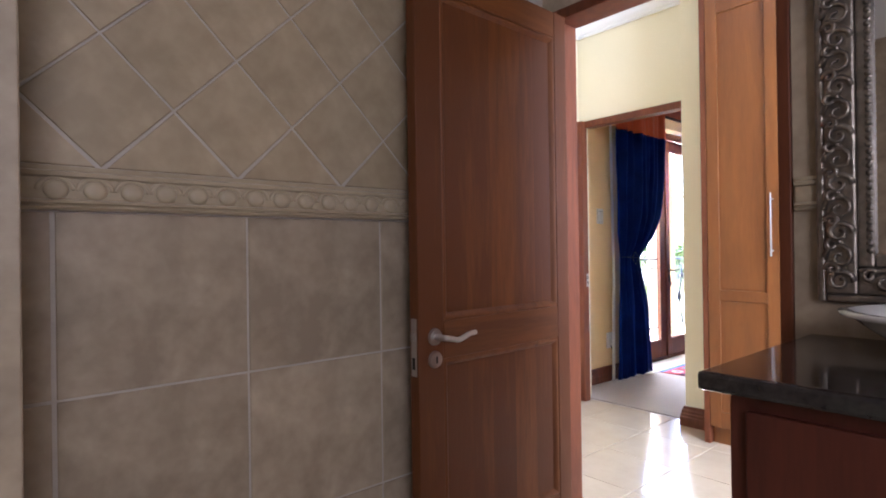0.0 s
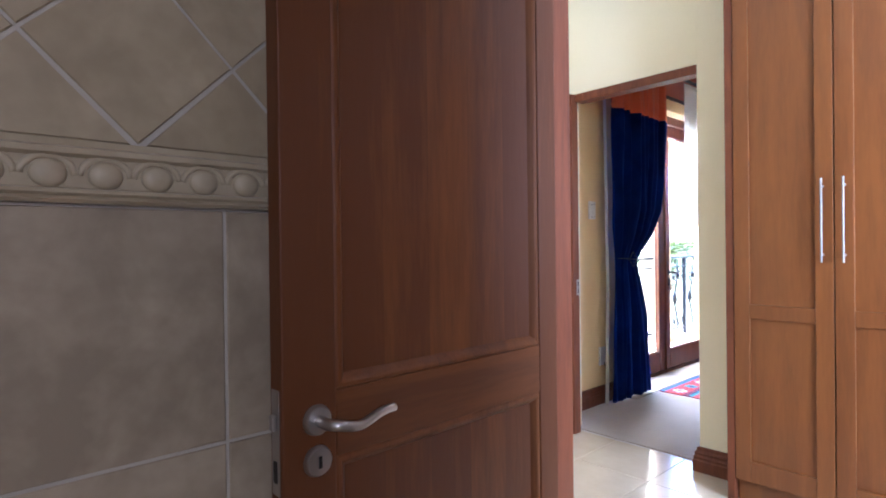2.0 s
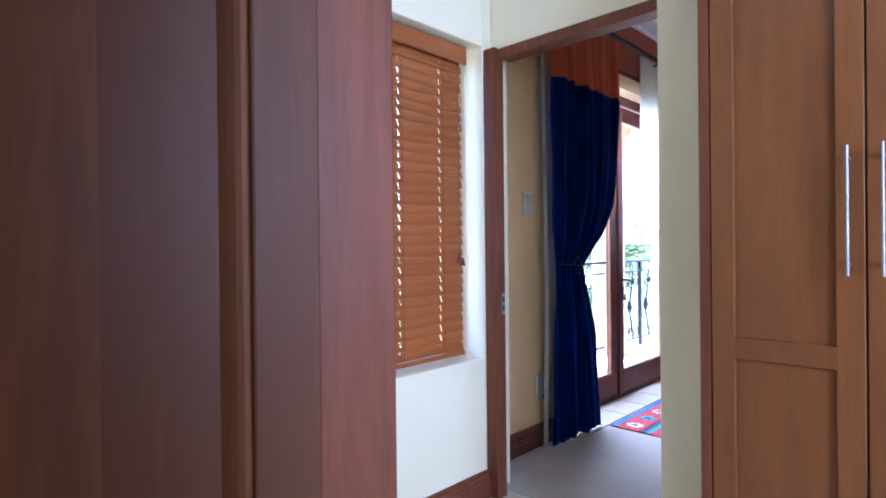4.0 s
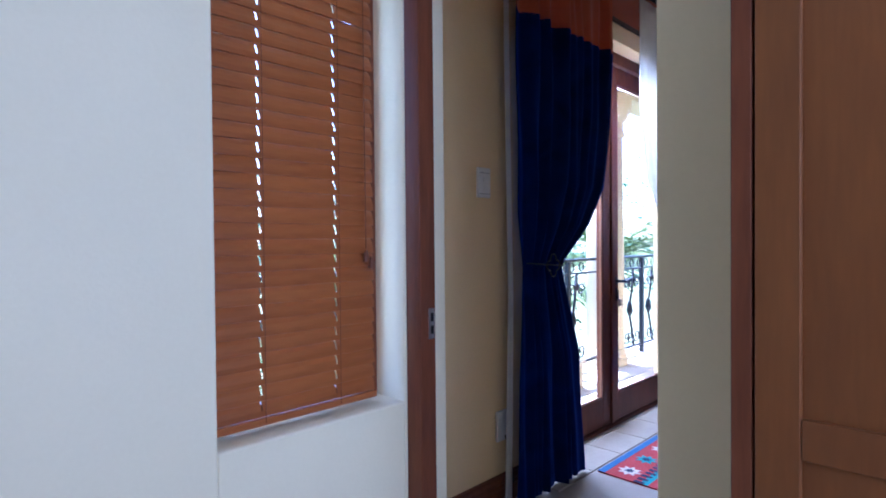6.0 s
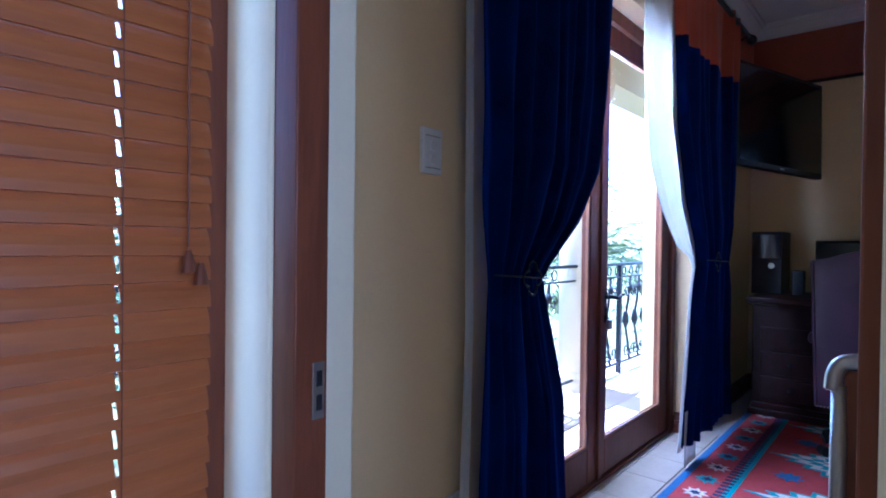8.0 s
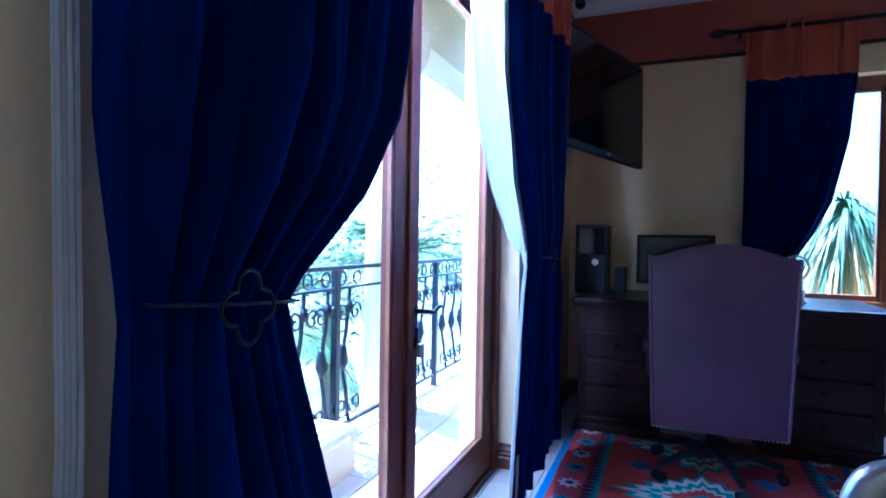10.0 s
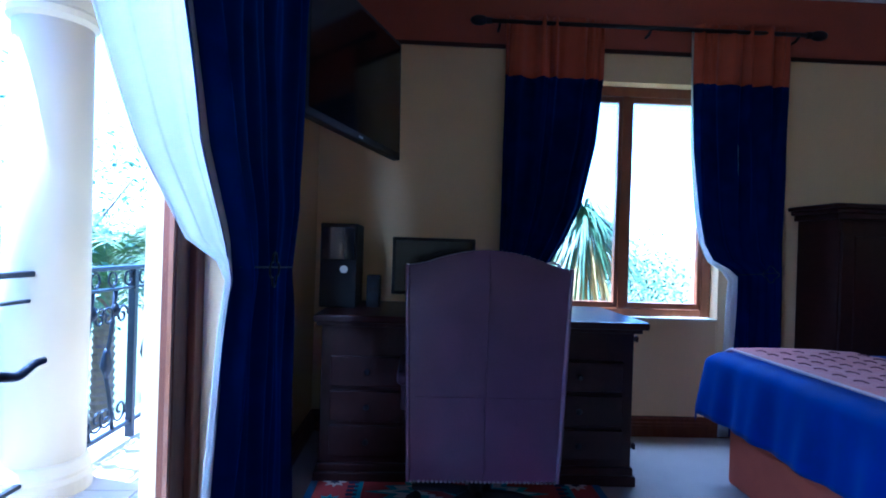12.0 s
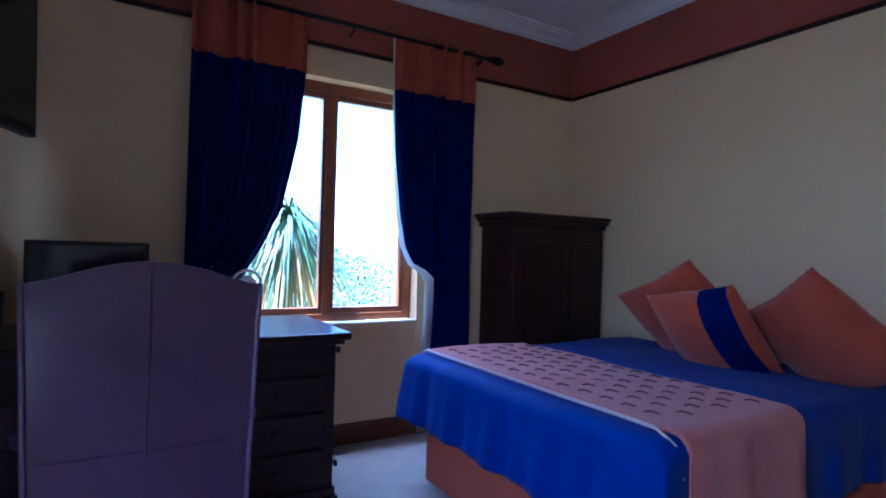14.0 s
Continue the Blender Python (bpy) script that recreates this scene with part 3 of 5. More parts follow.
part("bottom_rail", boxes([(BX0, BX1, 3.34, 3.385, 0.652, 0.672)], 0.004), BLIND_WOOD, blind)
for f in (0.27, 0.73):
    x = BX0 + f * (BX1 - BX0)
    for y in (3.334, 3.39):
        part("ladder_cord", tube([(x, y, 0.66), (x, y, 2.0)], 0.001, sides=6), FRAME_WOOD, blind)
part("pull_cord", tube([(BX1 - 0.05, 3.33, 1.98), (BX1 - 0.048, 3.328, 1.12)], 0.0016, sides=6), FRAME_WOOD, blind)
for dx, dz in ((0, 1.10), (0.02, 1.08)):
    part("tassel", lathe([(0.004, 0.035), (0.008, 0.02), (0.012, 0.0)], (BX1 - 0.048 + dx, 3.327, dz - 0.02), sides=10), FRAME_WOOD, blind)

# ---- bedroom: glazed doors ----
fframe = tagged(new("door_2"), "wooden frame round the glazed balcony doors", "door frame", kind="structure")
part("jamb", boxes([(FX0, FX0 + 0.07, 3.575, 3.67, 0, FZ1 - 0.001)], 0.004), FRAME_WOOD, fframe)
part("jamb", boxes([(FX1 - 0.07, FX1, 3.575, 3.67, 0, FZ1 - 0.001)], 0.004), FRAME_WOOD, fframe)
part("head", boxes([(FX0 + 0.071, FX1 - 0.071, 3.575, 3.67, FZ1 - 0.07, FZ1 - 0.001)], 0.004), FRAME_WOOD, fframe)
part("sill", boxes([(FX0 + 0.071, FX1 - 0.071, 3.58, 3.67, 0, 0.02)], 0.004), FRAME_WOOD, fframe)
MID = 6.685
for a, b, near in ((FX0 + 0.074, MID - 0.002, False), (MID + 0.002, FX1 - 0.074, True)):
    leaf = thing("glazed_door", "closed glazed balcony door in red-brown wood", "glazed door", "balcony doors")
    t0, t1 = 3.595, 3.64
    left_w = 0.075 if near else 0.105
    part("stile", boxes([(a, a + left_w, t0, t1, 0.024, FZ1 - 0.075)], 0.004), FRAME_WOOD, leaf)
    part("stile", boxes([(b - 0.105, b, t0, t1, 0.024, FZ1 - 0.075)], 0.004), FRAME_WOOD, leaf)
    part("rail", boxes([(a + left_w + 0.0005, b - 0.1055, t0, t1, 0.024, 0.19)], 0.004), FRAME_WOOD, leaf)
    part("rail", boxes([(a + left_w + 0.0005, b - 0.1055, t0, t1, 2.09, FZ1 - 0.075)], 0.004), FRAME_WOOD, leaf)
    g = part("pane", boxes([(a + left_w + 0.0005, b - 0.1055, t0 + 0.02, t0 + 0.024, 0.19, 2.09)]), GLASS, leaf)
    g.visible_shadow = False
    beads = [(a + left_w + 0.0006, a + left_w + 0.013, t0 + 0.003, t0 + 0.019, 0.191, 2.089), (b - 0.118, b - 0.1056, t0 + 0.003, t0 + 0.019, 0.191, 2.089), (a + left_w + 0.0135, b - 0.1185, t0 + 0.003, t0 + 0.019, 0.191, 0.203), (a + left_w + 0.0135, b - 0.1185, t0 + 0.003, t0 + 0.019, 2.077, 2.089)]
    part("glazing_bead", boxes(beads, 0.002), WINDOW_WOOD, leaf)
    if near:
        lever(leaf, a + 0.042, t0, 0.885, -1, 0.12, IRON)
        part("padlock", boxes([(a + 0.035, a + 0.065, t0 - 0.035, t0 - 0.015, 0.73, 0.775)], 0.004), CHROME, leaf)
        part("hasp", boxes([(a + 0.04, a + 0.06, t0 - 0.016, t0 - 0.001, 0.76, 0.83)], 0.002), IRON, leaf)
        part("astragal", boxes([(a - 0.02, a + 0.02, t0 - 0.014, t0 - 0.0005, 0.024, FZ1 - 0.08)], 0.004), FRAME_WOOD, leaf)

# switches on the wall beside the doorway
sw = thing("light_switch", "white plastic light switch plate on the cream wall", "light switch")
part("plate", boxes([(5.305, 5.385, NORTH - 0.014, NORTH - 0.0005, 1.3200, 1.4450)], 0.004), PLASTIC, sw)
for z in (1.3950, 1.3580):
    part("rocker", boxes([(5.333, 5.355, NORTH - 0.020, NORTH - 0.0145, z - 0.012, z + 0.012)], 0.002), PLASTIC, sw)
part("label_line", boxes([(5.315, 5.375, NORTH - 0.0152, NORTH - 0.0145, 1.4220, 1.4235)]), BLACK, sw)
part("label_line", boxes([(5.315, 5.375, NORTH - 0.0152, NORTH - 0.0145, 1.3350, 1.3365)]), BLACK, sw)
sk = thing("wall_socket", "white plastic socket plate low on the wall", "wall socket")
part("plate", boxes([(5.42, 5.50, NORTH - 0.014, NORTH - 0.0005, 0.27, 0.40)], 0.004), PLASTIC, sk)
part("cord", tube([(5.47, NORTH - 0.016, 0.29), (5.49, NORTH - 0.03, 0.2), (5.50, NORTH - 0.035, 0.08)], 0.004), BLACK, sk)


# ---- curtains ----
def cloth(left, right, depth, folds, z0, z1, frame_m, amp, seed, cols=110, rows=44, sag=0.0):
    """A folded sheet: left and right are (heights, places) of its two edges along the wall; depth: metres from the wall."""
    rng = random.Random(seed)
    ph = [rng.uniform(0, 6.28) for _ in range(4)]
    bm = bmesh.new()
    grid = []
    for j in range(rows + 1):
        z = z1 + (z0 - z1) * j / rows
        l, r = float(np.interp(z, *left)), float(np.interp(z, *right))
        a = amp * min(1.0, 0.35 + abs(r - l) / 0.8)
        row = []
        for i in range(cols + 1):
            s = i / cols
            w = s + 0.030 * math.sin(5 * s * math.pi + ph[0] + 0.9 * z) + 0.018 * math.sin(13 * s + ph[1] - 0.7 * z)
            big = 0.62 + 0.38 * math.sin(7 * s + ph[3] + 1.1 * z)
            v = depth + a * big * math.sin(2 * math.pi * folds * w + ph[2]) + 0.32 * a * math.sin(2 * math.pi * folds * 1.7 * w + ph[3] + z * 2.2) + 0.12 * a * math.sin(z * 9 + 14 * s)
            dz = -sag * math.sin(math.pi * s) if j == rows else 0
            row.append(bm.verts.new(frame_m @ Vector((l + (r - l) * s, v, z + dz))))
        grid.append(row)
    for p, q in zip(grid, grid[1:]):
        for i in range(cols):
            bm.faces.new((p[i], p[i + 1], q[i + 1], q[i]))
    return bm


def thick(ob, t=0.004):
    m = ob.modifiers.new("thickness", "SOLIDIFY")
    m.thickness, m.offset = t, 0
    return ob


def curtain(label, left, right, folds, frame_m, seed, band_z, top_z, tie, hem=0.03, depth=0.075, lining=None, mirror_tie=1):
    c = thing("curtain", label, "curtain", "tied-back curtains")
    thick(part("drape", cloth(left, right, depth, folds, hem, band_z, frame_m, 0.028, seed), BLUE, c, smooth=True))
    thick(part("heading", cloth(left, right, depth, folds, band_z - 0.004, top_z, frame_m, 0.028, seed, rows=10), ORANGE, c, "burnt orange heading band", smooth=True))
    if lining:
        thick(part("lining", cloth(*lining, 2.5, hem - 0.015, top_z - 0.03, frame_m, 0.006, seed + 9, cols=40), LINING, c, "white lining turned to the front", smooth=True))
    l, r, z = tie
    ring = [frame_m @ Vector((l + 0.035 + (r - l - 0.045) * (0.5 - 0.5 * math.cos(a)), depth + 0.040 * math.sin(a), z + 0.01 * math.cos(a))) for a in (2 * math.pi * k / 24 for k in range(25))]
    t = part("tieback", tube(ring, 0.0028, sides=6), IRON, c, "dark wire tieback with a flower", smooth=True)
    fx = r - 0.19 if mirror_tie > 0 else l + 0.15
    pts = [frame_m @ Vector((fx + 0.05 * math.cos(a) * (0.62 + 0.38 * abs(math.cos(2 * a))), depth + 0.062, z + 0.05 * math.sin(a) * (0.62 + 0.38 * abs(math.cos(2 * a))))) for a in (2 * math.pi * k / 40 for k in range(41))]
    part("flower", tube(pts, 0.003, sides=6), IRON, t, smooth=True)
    return c


def wall_frame(origin, along, out):
    a, o = Vector(along), Vector(out)
    return Matrix(((a.x, o.x, 0, origin[0]), (a.y, o.y, 0, origin[1]), (0, 0, 1, 0), (0, 0, 0, 1)))


NF = wall_frame((0, NORTH - 0.10), (1, 0, 0), (0, -1, 0))
NFW = wall_frame((0, NORTH - 0.025), (1, 0, 0), (0, -1, 0))
EF = wall_frame((EAST, 0), (0, 1, 0), (-1, 0, 0))
curtain("royal blue velvet curtain with orange heading, tied back by glazed doors",
        ((0.0, 0.9, 1.03, 1.25, 2.6), (5.45, 5.475, 5.485, 5.455, 5.435)), ((0.0, 0.6, 0.95, 1.03, 1.12, 1.22, 1.4, 1.74, 2.1, 2.6), (5.98, 5.94, 5.81, 5.79, 5.92, 6.06, 6.20, 6.27, 6.30, 6.29)),
        6.5, NFW, 3, 2.12, 2.50, (5.49, 5.82, 1.03), 0.012, lining=(((0, 0.9, 2.6), (5.42, 5.45, 5.425)), ((0, 0.9, 2.6), (5.46, 5.48, 5.45)), 0.03))
curtain("royal blue velvet curtain with orange heading and turned white lining",
        ((0.0, 0.9, 1.03, 1.15, 1.35, 1.7, 2.6), (7.04, 7.20, 7.25, 7.18, 7.02, 6.88, 6.82)), ((0.0, 0.9, 1.03, 1.25, 2.6), (7.92, 7.86, 7.82, 7.98, 8.06)),
        6, NF, 5, 2.12, 2.50, (7.24, 7.84, 1.05), 0.13, depth=0.06, mirror_tie=-1,
        lining=(((0.0, 0.9, 1.06, 1.12, 1.3, 1.5, 1.9, 2.6), (7.00, 7.17, 7.23, 6.99, 6.76, 6.61, 6.53, 6.53)), ((0.0, 0.9, 1.03, 1.15, 1.35, 1.7, 2.6), (7.06, 7.21, 7.26, 7.22, 7.07, 6.93, 6.87)), 0.045))
hem_drape = [o for o in bpy.data.objects if o.name.startswith("curtain")][-1]
thick(part("lining_hem", cloth(((0, 0.3), (7.10, 7.10)), ((0, 0.3), (7.30, 7.32)), 0.05, 1.5, 0.02, 0.3, NF, 0.008, 41, cols=16, rows=6), LINING, hem_drape, "white lining showing below the drape", smooth=True))
curtain("royal blue velvet curtain with orange heading beside the window",
        ((0.0, 0.9, 1.05, 1.2, 1.4, 1.8, 2.2, 2.6), (2.12, 2.10, 2.06, 1.97, 1.88, 1.80, 1.77, 1.77)), ((0, 1.05, 2.6), (2.38, 2.37, 2.37)),
        5.5, EF, 7, 2.18, 2.54, (2.06, 2.37, 1.05), 0.03, mirror_tie=-1)
curtain("royal blue velvet curtain with orange heading beside the window",
        ((0, 1.05, 2.6), (0.60, 0.615, 0.615)), ((0.0, 0.9, 1.04, 1.08, 1.2, 1.4, 1.8, 2.2, 2.6), (0.93, 0.90, 0.90, 1.04, 1.11, 1.15, 1.19, 1.21, 1.21)),
        5.5, EF, 11, 2.18, 2.54, (0.61, 0.92, 1.03), 0.03, lining=(((0, 1.0, 2.6), (0.75, 0.80, 1.0)), ((0.0, 0.9, 1.02, 1.06, 1.2, 1.4, 1.8, 2.6), (0.98, 0.95, 0.94, 1.06, 1.13, 1.17, 1.205, 1.22)), 0.045))


def curtain_rod(frame_m, a, b, z):
    r = thing("curtain_rod", "dark metal curtain rod with turned finials", "curtain rod")
    part("rod", tube([frame_m @ Vector((a, 0.085, z)), frame_m @ Vector((b, 0.085, z))], 0.013, sides=12), IRON, r, smooth=True)
    for e, s in ((a, -1), (b, 1)):
        bm = bmesh.new()
        tube([frame_m @ Vector((e + s * d, 0.085, z)) for d in (0, 0.02, 0.03)], 0.019, bm, 12)
        bmesh.ops.create_uvsphere(bm, u_segments=14, v_segments=10, radius=1, matrix=Matrix.Translation(frame_m @ Vector((e + s * 0.075, 0.085, z))) @ Matrix.Diagonal((0.03 + 0.025 * abs(frame_m[0][0]), 0.03 + 0.025 * abs(frame_m[1][0]), 0.03, 1)))
        part("finial", bm, IRON, r, smooth=True)
    for e in (a + 0.05, (a + b) / 2, b - 0.05):
        part("bracket", tube([frame_m @ Vector((e, 0.001, z - 0.03)), frame_m @ Vector((e, 0.05, z - 0.03)), frame_m @ Vector((e, 0.085, z - 0.014))], 0.008), IRON, r)


curtain_rod(NF, 5.32, 8.16, 2.47)
curtain_rod(EF, 0.52, 2.46, 2.50)

# ---- bedroom window ----
w2 = tagged(new("window_2"), "two-light wooden casement window with plaster sill", "window", kind="structure")
XF0, XF1 = EAST + 0.09, EAST + 0.15
part("window_frame", boxes([(XF0, XF1, EY0, EY0 + 0.06, EZ0, EZ1), (XF0, XF1, EY1 - 0.06, EY1, EZ0, EZ1), (XF0, XF1, EY0 + 0.06, EY1 - 0.06, EZ0, EZ0 + 0.06), (XF0, XF1, EY0 + 0.06, EY1 - 0.06, EZ1 - 0.06, EZ1), (XF0, XF1, 1.535, 1.583, EZ0 + 0.06, EZ1 - 0.06)], 0.004), WINDOW_WOOD, w2)
for a, b in ((EY0 + 0.06, 1.535), (1.583, EY1 - 0.06)):
    s = part("casement", boxes([(XF0 + 0.008, XF1 - 0.008, a, a + 0.024, EZ0 + 0.062, EZ1 - 0.062), (XF0 + 0.008, XF1 - 0.008, b - 0.024, b, EZ0 + 0.062, EZ1 - 0.062), (XF0 + 0.008, XF1 - 0.008, a + 0.024, b - 0.024, EZ0 + 0.062, EZ0 + 0.098), (XF0 + 0.008, XF1 - 0.008, a + 0.024, b - 0.024, EZ1 - 0.098, EZ1 - 0.062)], 0.003), WINDOW_WOOD, w2)
    g = part("pane", boxes([(XF0 + 0.028, XF0 + 0.032, a + 0.024, b - 0.024, EZ0 + 0.098, EZ1 - 0.098)]), GLASS, s)
    g.visible_shadow = False
part("window_sill", boxes([(EAST - 0.012, XF0 - 0.001, EY0 + 0.001, EY1 - 0.001, EZ0 + 0.0005, EZ0 + 0.014)], 0.003), WHITE_PLASTER, w2)

# ---- desk and what stands on it ----
desk = thing("desk", "dark mahogany pedestal desk with drawers and glossy top", "desk")
part("desktop", boxes([(8.36, 9.10, 1.74, 3.33, 0.765, 0.80)], 0.008), DARK_WOOD, desk)
part("edge_moulding", boxes([(8.385, 9.09, 1.765, 3.32, 0.745, 0.7645)], 0.004), DARK_WOOD, desk)
part("modesty_panel", boxes([(8.98, 9.0, 2.33, 2.85, 0.25, 0.744)]), DARK_WOOD, desk)
part("apron", boxes([(8.42, 8.44, 2.33, 2.85, 0.64, 0.744)], 0.003), DARK_WOOD, desk)
for a, b in ((1.79, 2.33), (2.85, 3.30)):
    ped = part("pedestal", boxes([(8.43, 9.07, a, b, 0.09, 0.744)], 0.004), DARK_WOOD, desk)
    part("foot_moulding", boxes([(8.405, 9.08, a - 0.02, b + 0.02, 0.0, 0.05), (8.418, 9.075, a - 0.01, b + 0.01, 0.05, 0.089)], 0.006), DARK_WOOD, desk)
    for k in range(3):
        z = 0.125 + k * 0.165
        d = part("drawer", boxes([(8.412, 8.4295, a + 0.05, b - 0.05, z, z + 0.145)], 0.004), DARK_WOOD, desk)
        part("knob", lathe([(0.006, 0), (0.006, 0.012), (0.013, 0.016), (0.015, 0.024), (0.008, 0.03)], (0, 0, 0), sides=12), IRON, d).matrix_basis = pose(8.412, (a + b) / 2, z + 0.075, 0, -90, 0)
    if a < 2:
        for z in (0.18, 0.70):
            part("corner_moulding", boxes([(8.41, 8.44, a - 0.016, a - 0.0005, z, z + 0.03)], 0.006), DARK_WOOD, desk)
mon = thing("monitor", "black flat computer monitor on the desk", "monitor", place=(8.80, 2.77, 0.8))
part("casing", boxes([(-0.02, 0.02, -0.225, 0.225, 0.07, 0.38)], 0.005), BLACK, mon)
part("screen", boxes([(-0.0225, -0.0205, -0.208, 0.208, 0.088, 0.362)]), SCREEN, mon)
part("stand", boxes([(-0.015, 0.015, -0.03, 0.03, 0.012, 0.0695), (-0.08, 0.08, -0.11, 0.11, 0.0, 0.0115)], 0.003), BLACK, mon)
tow = thing("computer_tower", "black computer tower with a pale round badge on the desk", "computer", place=(8.78, 3.27, 0.8))
part("case", boxes([(-0.1, 0.22, -0.095, 0.095, 0.0, 0.44)], 0.006), BLACK, tow)
part("badge", tube([(-0.1005, -0.03, 0.2), (-0.105, -0.03, 0.2)], 0.02, sides=20), CHROME, tow)
part("front_panel", boxes([(-0.108, -0.1005, -0.085, 0.085, 0.25, 0.42)], 0.003), SCREEN, tow)
spk = thing("speaker", "small black desktop speaker", "speaker", place=(8.78, 3.09, 0.8))
part("case", boxes([(-0.04, 0.05, -0.036, 0.036, 0, 0.17)], 0.006), BLACK, spk)
for z, r in ((0.12, 0.018), (0.06, 0.027)):
    part("cone", tube([(-0.0405, 0, z), (-0.045, 0, z)], r, sides=18), IRON, spk)
fan = thing("desk_fan", "small white desk fan by the window", "fan", place=(8.72, 2.14, 0.8))
part("base", lathe([(0.06, 0), (0.06, 0.01), (0.015, 0.02), (0.012, 0.14)], (0, 0, 0)), PLASTIC, fan, smooth=True)
part("cage", tube([(0.03 * math.sin(0) - 0.02, 0.065 * math.cos(a), 0.2 + 0.065 * math.sin(a)) for a in (2 * math.pi * k / 24 for k in range(25))], 0.007, sides=6), PLASTIC, fan)
part("hub", tube([(-0.035, 0, 0.2), (0.03, 0, 0.2)], 0.04, sides=16), PLASTIC, fan)
mug = thing("mug", "pale blue mug on the desk", "mug", place=(8.55, 2.16, 0.8))
part("cup", lathe([(0.03, 0), (0.036, 0.01), (0.038, 0.085), (0.034, 0.085), (0.031, 0.012)], (0, 0, 0)), PLASTIC, mug, smooth=True)
part("handle", tube([(0, 0.036, 0.07), (0, 0.06, 0.06), (0, 0.06, 0.03), (0, 0.036, 0.02)], 0.005), PLASTIC, mug)

# television on an arm
tv = tagged(new("television"), "black flat television on a swivel wall arm, tilted down", "television")
c = Vector((8.44, 3.15, 1.955))
tv.matrix_world = Matrix.Translation(c) @ pose(0, 0, 0, 0, 2.2, -21) @ pose(0, 0, 0, -2, 0, 0)
part("casing", boxes([(-0.475, 0.475, 0.0, 0.045, -0.33, 0.33)], 0.006), BLACK, tv)
part("screen", boxes([(-0.45, 0.45, -0.003, -0.0005, -0.295, 0.305)]), SCREEN, tv)
part("badge", boxes([(-0.02, 0.02, -0.004, -0.0006, -0.318, -0.308)]), CHROME, tv)
part("back_bulge", boxes([(-0.3, 0.3, 0.0455, 0.075, -0.2, 0.2)], 0.01), BLACK, tv)
part("arm", tube([(0, 0.075, 0), (0.1, 0.12, 0.0), (0.16, 0.20, 0), (0.18, 0.42, 0)], 0.02), IRON, tv)

# ---- office chair ----
chair = thing("office_chair", "tall plum leather swivel chair with studded edges at the desk", "office chair", place=(8.02, 2.59, 0.0), turn=0.0)
back = bmesh.new()
NB, MB = 16, 14
front, rear = [], []
for j in range(MB + 1):
    v = j / MB
    fr_row, re_row = [], []
    for i in range(NB + 1):
        u = i / NB * 2 - 1
        top = 1.075 + 0.05 * max(0.0, math.cos(u * math.pi * 0.62)) - 0.012 * abs(u) ** 6
        z = 0.285 + (top - 0.285) * v
        half = 0.268 + 0.024 * v
        bulge = (1 - u ** 4) * (1 - (2 * v - 1) ** 6)
        lean = 0.03 * (v - 0.5)
        re_row.append(back.verts.new((-0.275 - 0.018 * bulge - lean, u * half, z)))
        fr_row.append(back.verts.new((-0.185 + 0.045 * bulge - lean, u * half, z)))
    front.append(fr_row)
    rear.append(re_row)
for g in (front, rear):
    for p, q in zip(g, g[1:]):
        for i in range(NB):
            back.faces.new((p[i], p[i + 1], q[i + 1], q[i]))
for j in range(MB):
    for i in (0, NB):
        back.faces.new((front[j][i], front[j + 1][i], rear[j + 1][i], rear[j][i]))
for i in range(NB):
    for j in (0, MB):
        back.faces.new((front[j][i], front[j][i + 1], rear[j][i + 1], rear[j][i]))
backrest = part("backrest", back, LEATHER, chair, smooth=True)
ed = backrest.modifiers.new("edges", "EDGE_SPLIT")
ed.split_angle = radians(50)
part("seam", tube([(-0.2925 - 0.03 * (k / 12 - 0.5) + (0.016 if k in (0, 12) else 0), 0, 0.29 + k * 0.0685) for k in range(13)], 0.0022, sides=6), LEATHER, backrest, "raised stitched seam")
part("cross_seam", tube([(-0.2935 + 0.0 * u, u * 0.25, 0.60) for u in (-1, -0.5, 0, 0.5, 1)], 0.0012, sides=6), LEATHER, backrest)
for sgn in (-1, 1):
    part("edge_piping", tube([(-0.280 - 0.03 * (k / 12 - 0.5), sgn * (0.270 + 0.024 * k / 12), 0.29 + 0.775 * k / 12) for k in range(13)], 0.008, sides=8), WELT, backrest, "shiny worn leather edge, made paler for its highlight", smooth=True)
stud = bmesh.new()
for k in range(34):
    y = -0.262 + 0.524 * k / 33
    bmesh.ops.create_icosphere(stud, subdivisions=1, radius=0.0055, matrix=Matrix.Translation((-0.262, y, 0.288)))
for k in range(46):
    v = k / 45
    for s in (-1, 1):
        bmesh.ops.create_icosphere(stud, subdivisions=1, radius=0.0055, matrix=Matrix.Translation((-0.272 - 0.03 * (v - 0.5), s * (0.268 + 0.024 * v), 0.30 + 0.765 * v)))
for k in range(36):
    u = k / 35 * 2 - 1
    bmesh.ops.create_icosphere(stud, subdivisions=1, radius=0.0055, matrix=Matrix.Translation((-0.285, u * 0.288, 1.072 + 0.05 * max(0.0, math.cos(u * math.pi * 0.62)) - 0.012 * abs(u) ** 6)))
part("studs", stud, CHROME, backrest, "row of small metal studs")
part("seat", boxes([(-0.19, 0.29, -0.26, 0.26, 0.41, 0.52)], 0.04), LEATHER, chair, smooth=True)
for s in (-1, 1):
    part("armrest", boxes([(-0.16, 0.20, s * 0.29 - 0.035, s * 0.29 + 0.035, 0.60, 0.66)], 0.02), LEATHER, chair)
    part("arm_support", boxes([(0.08, 0.15, s * 0.29 - 0.025, s * 0.29 + 0.025, 0.44, 0.60)], 0.01), LEATHER, chair)
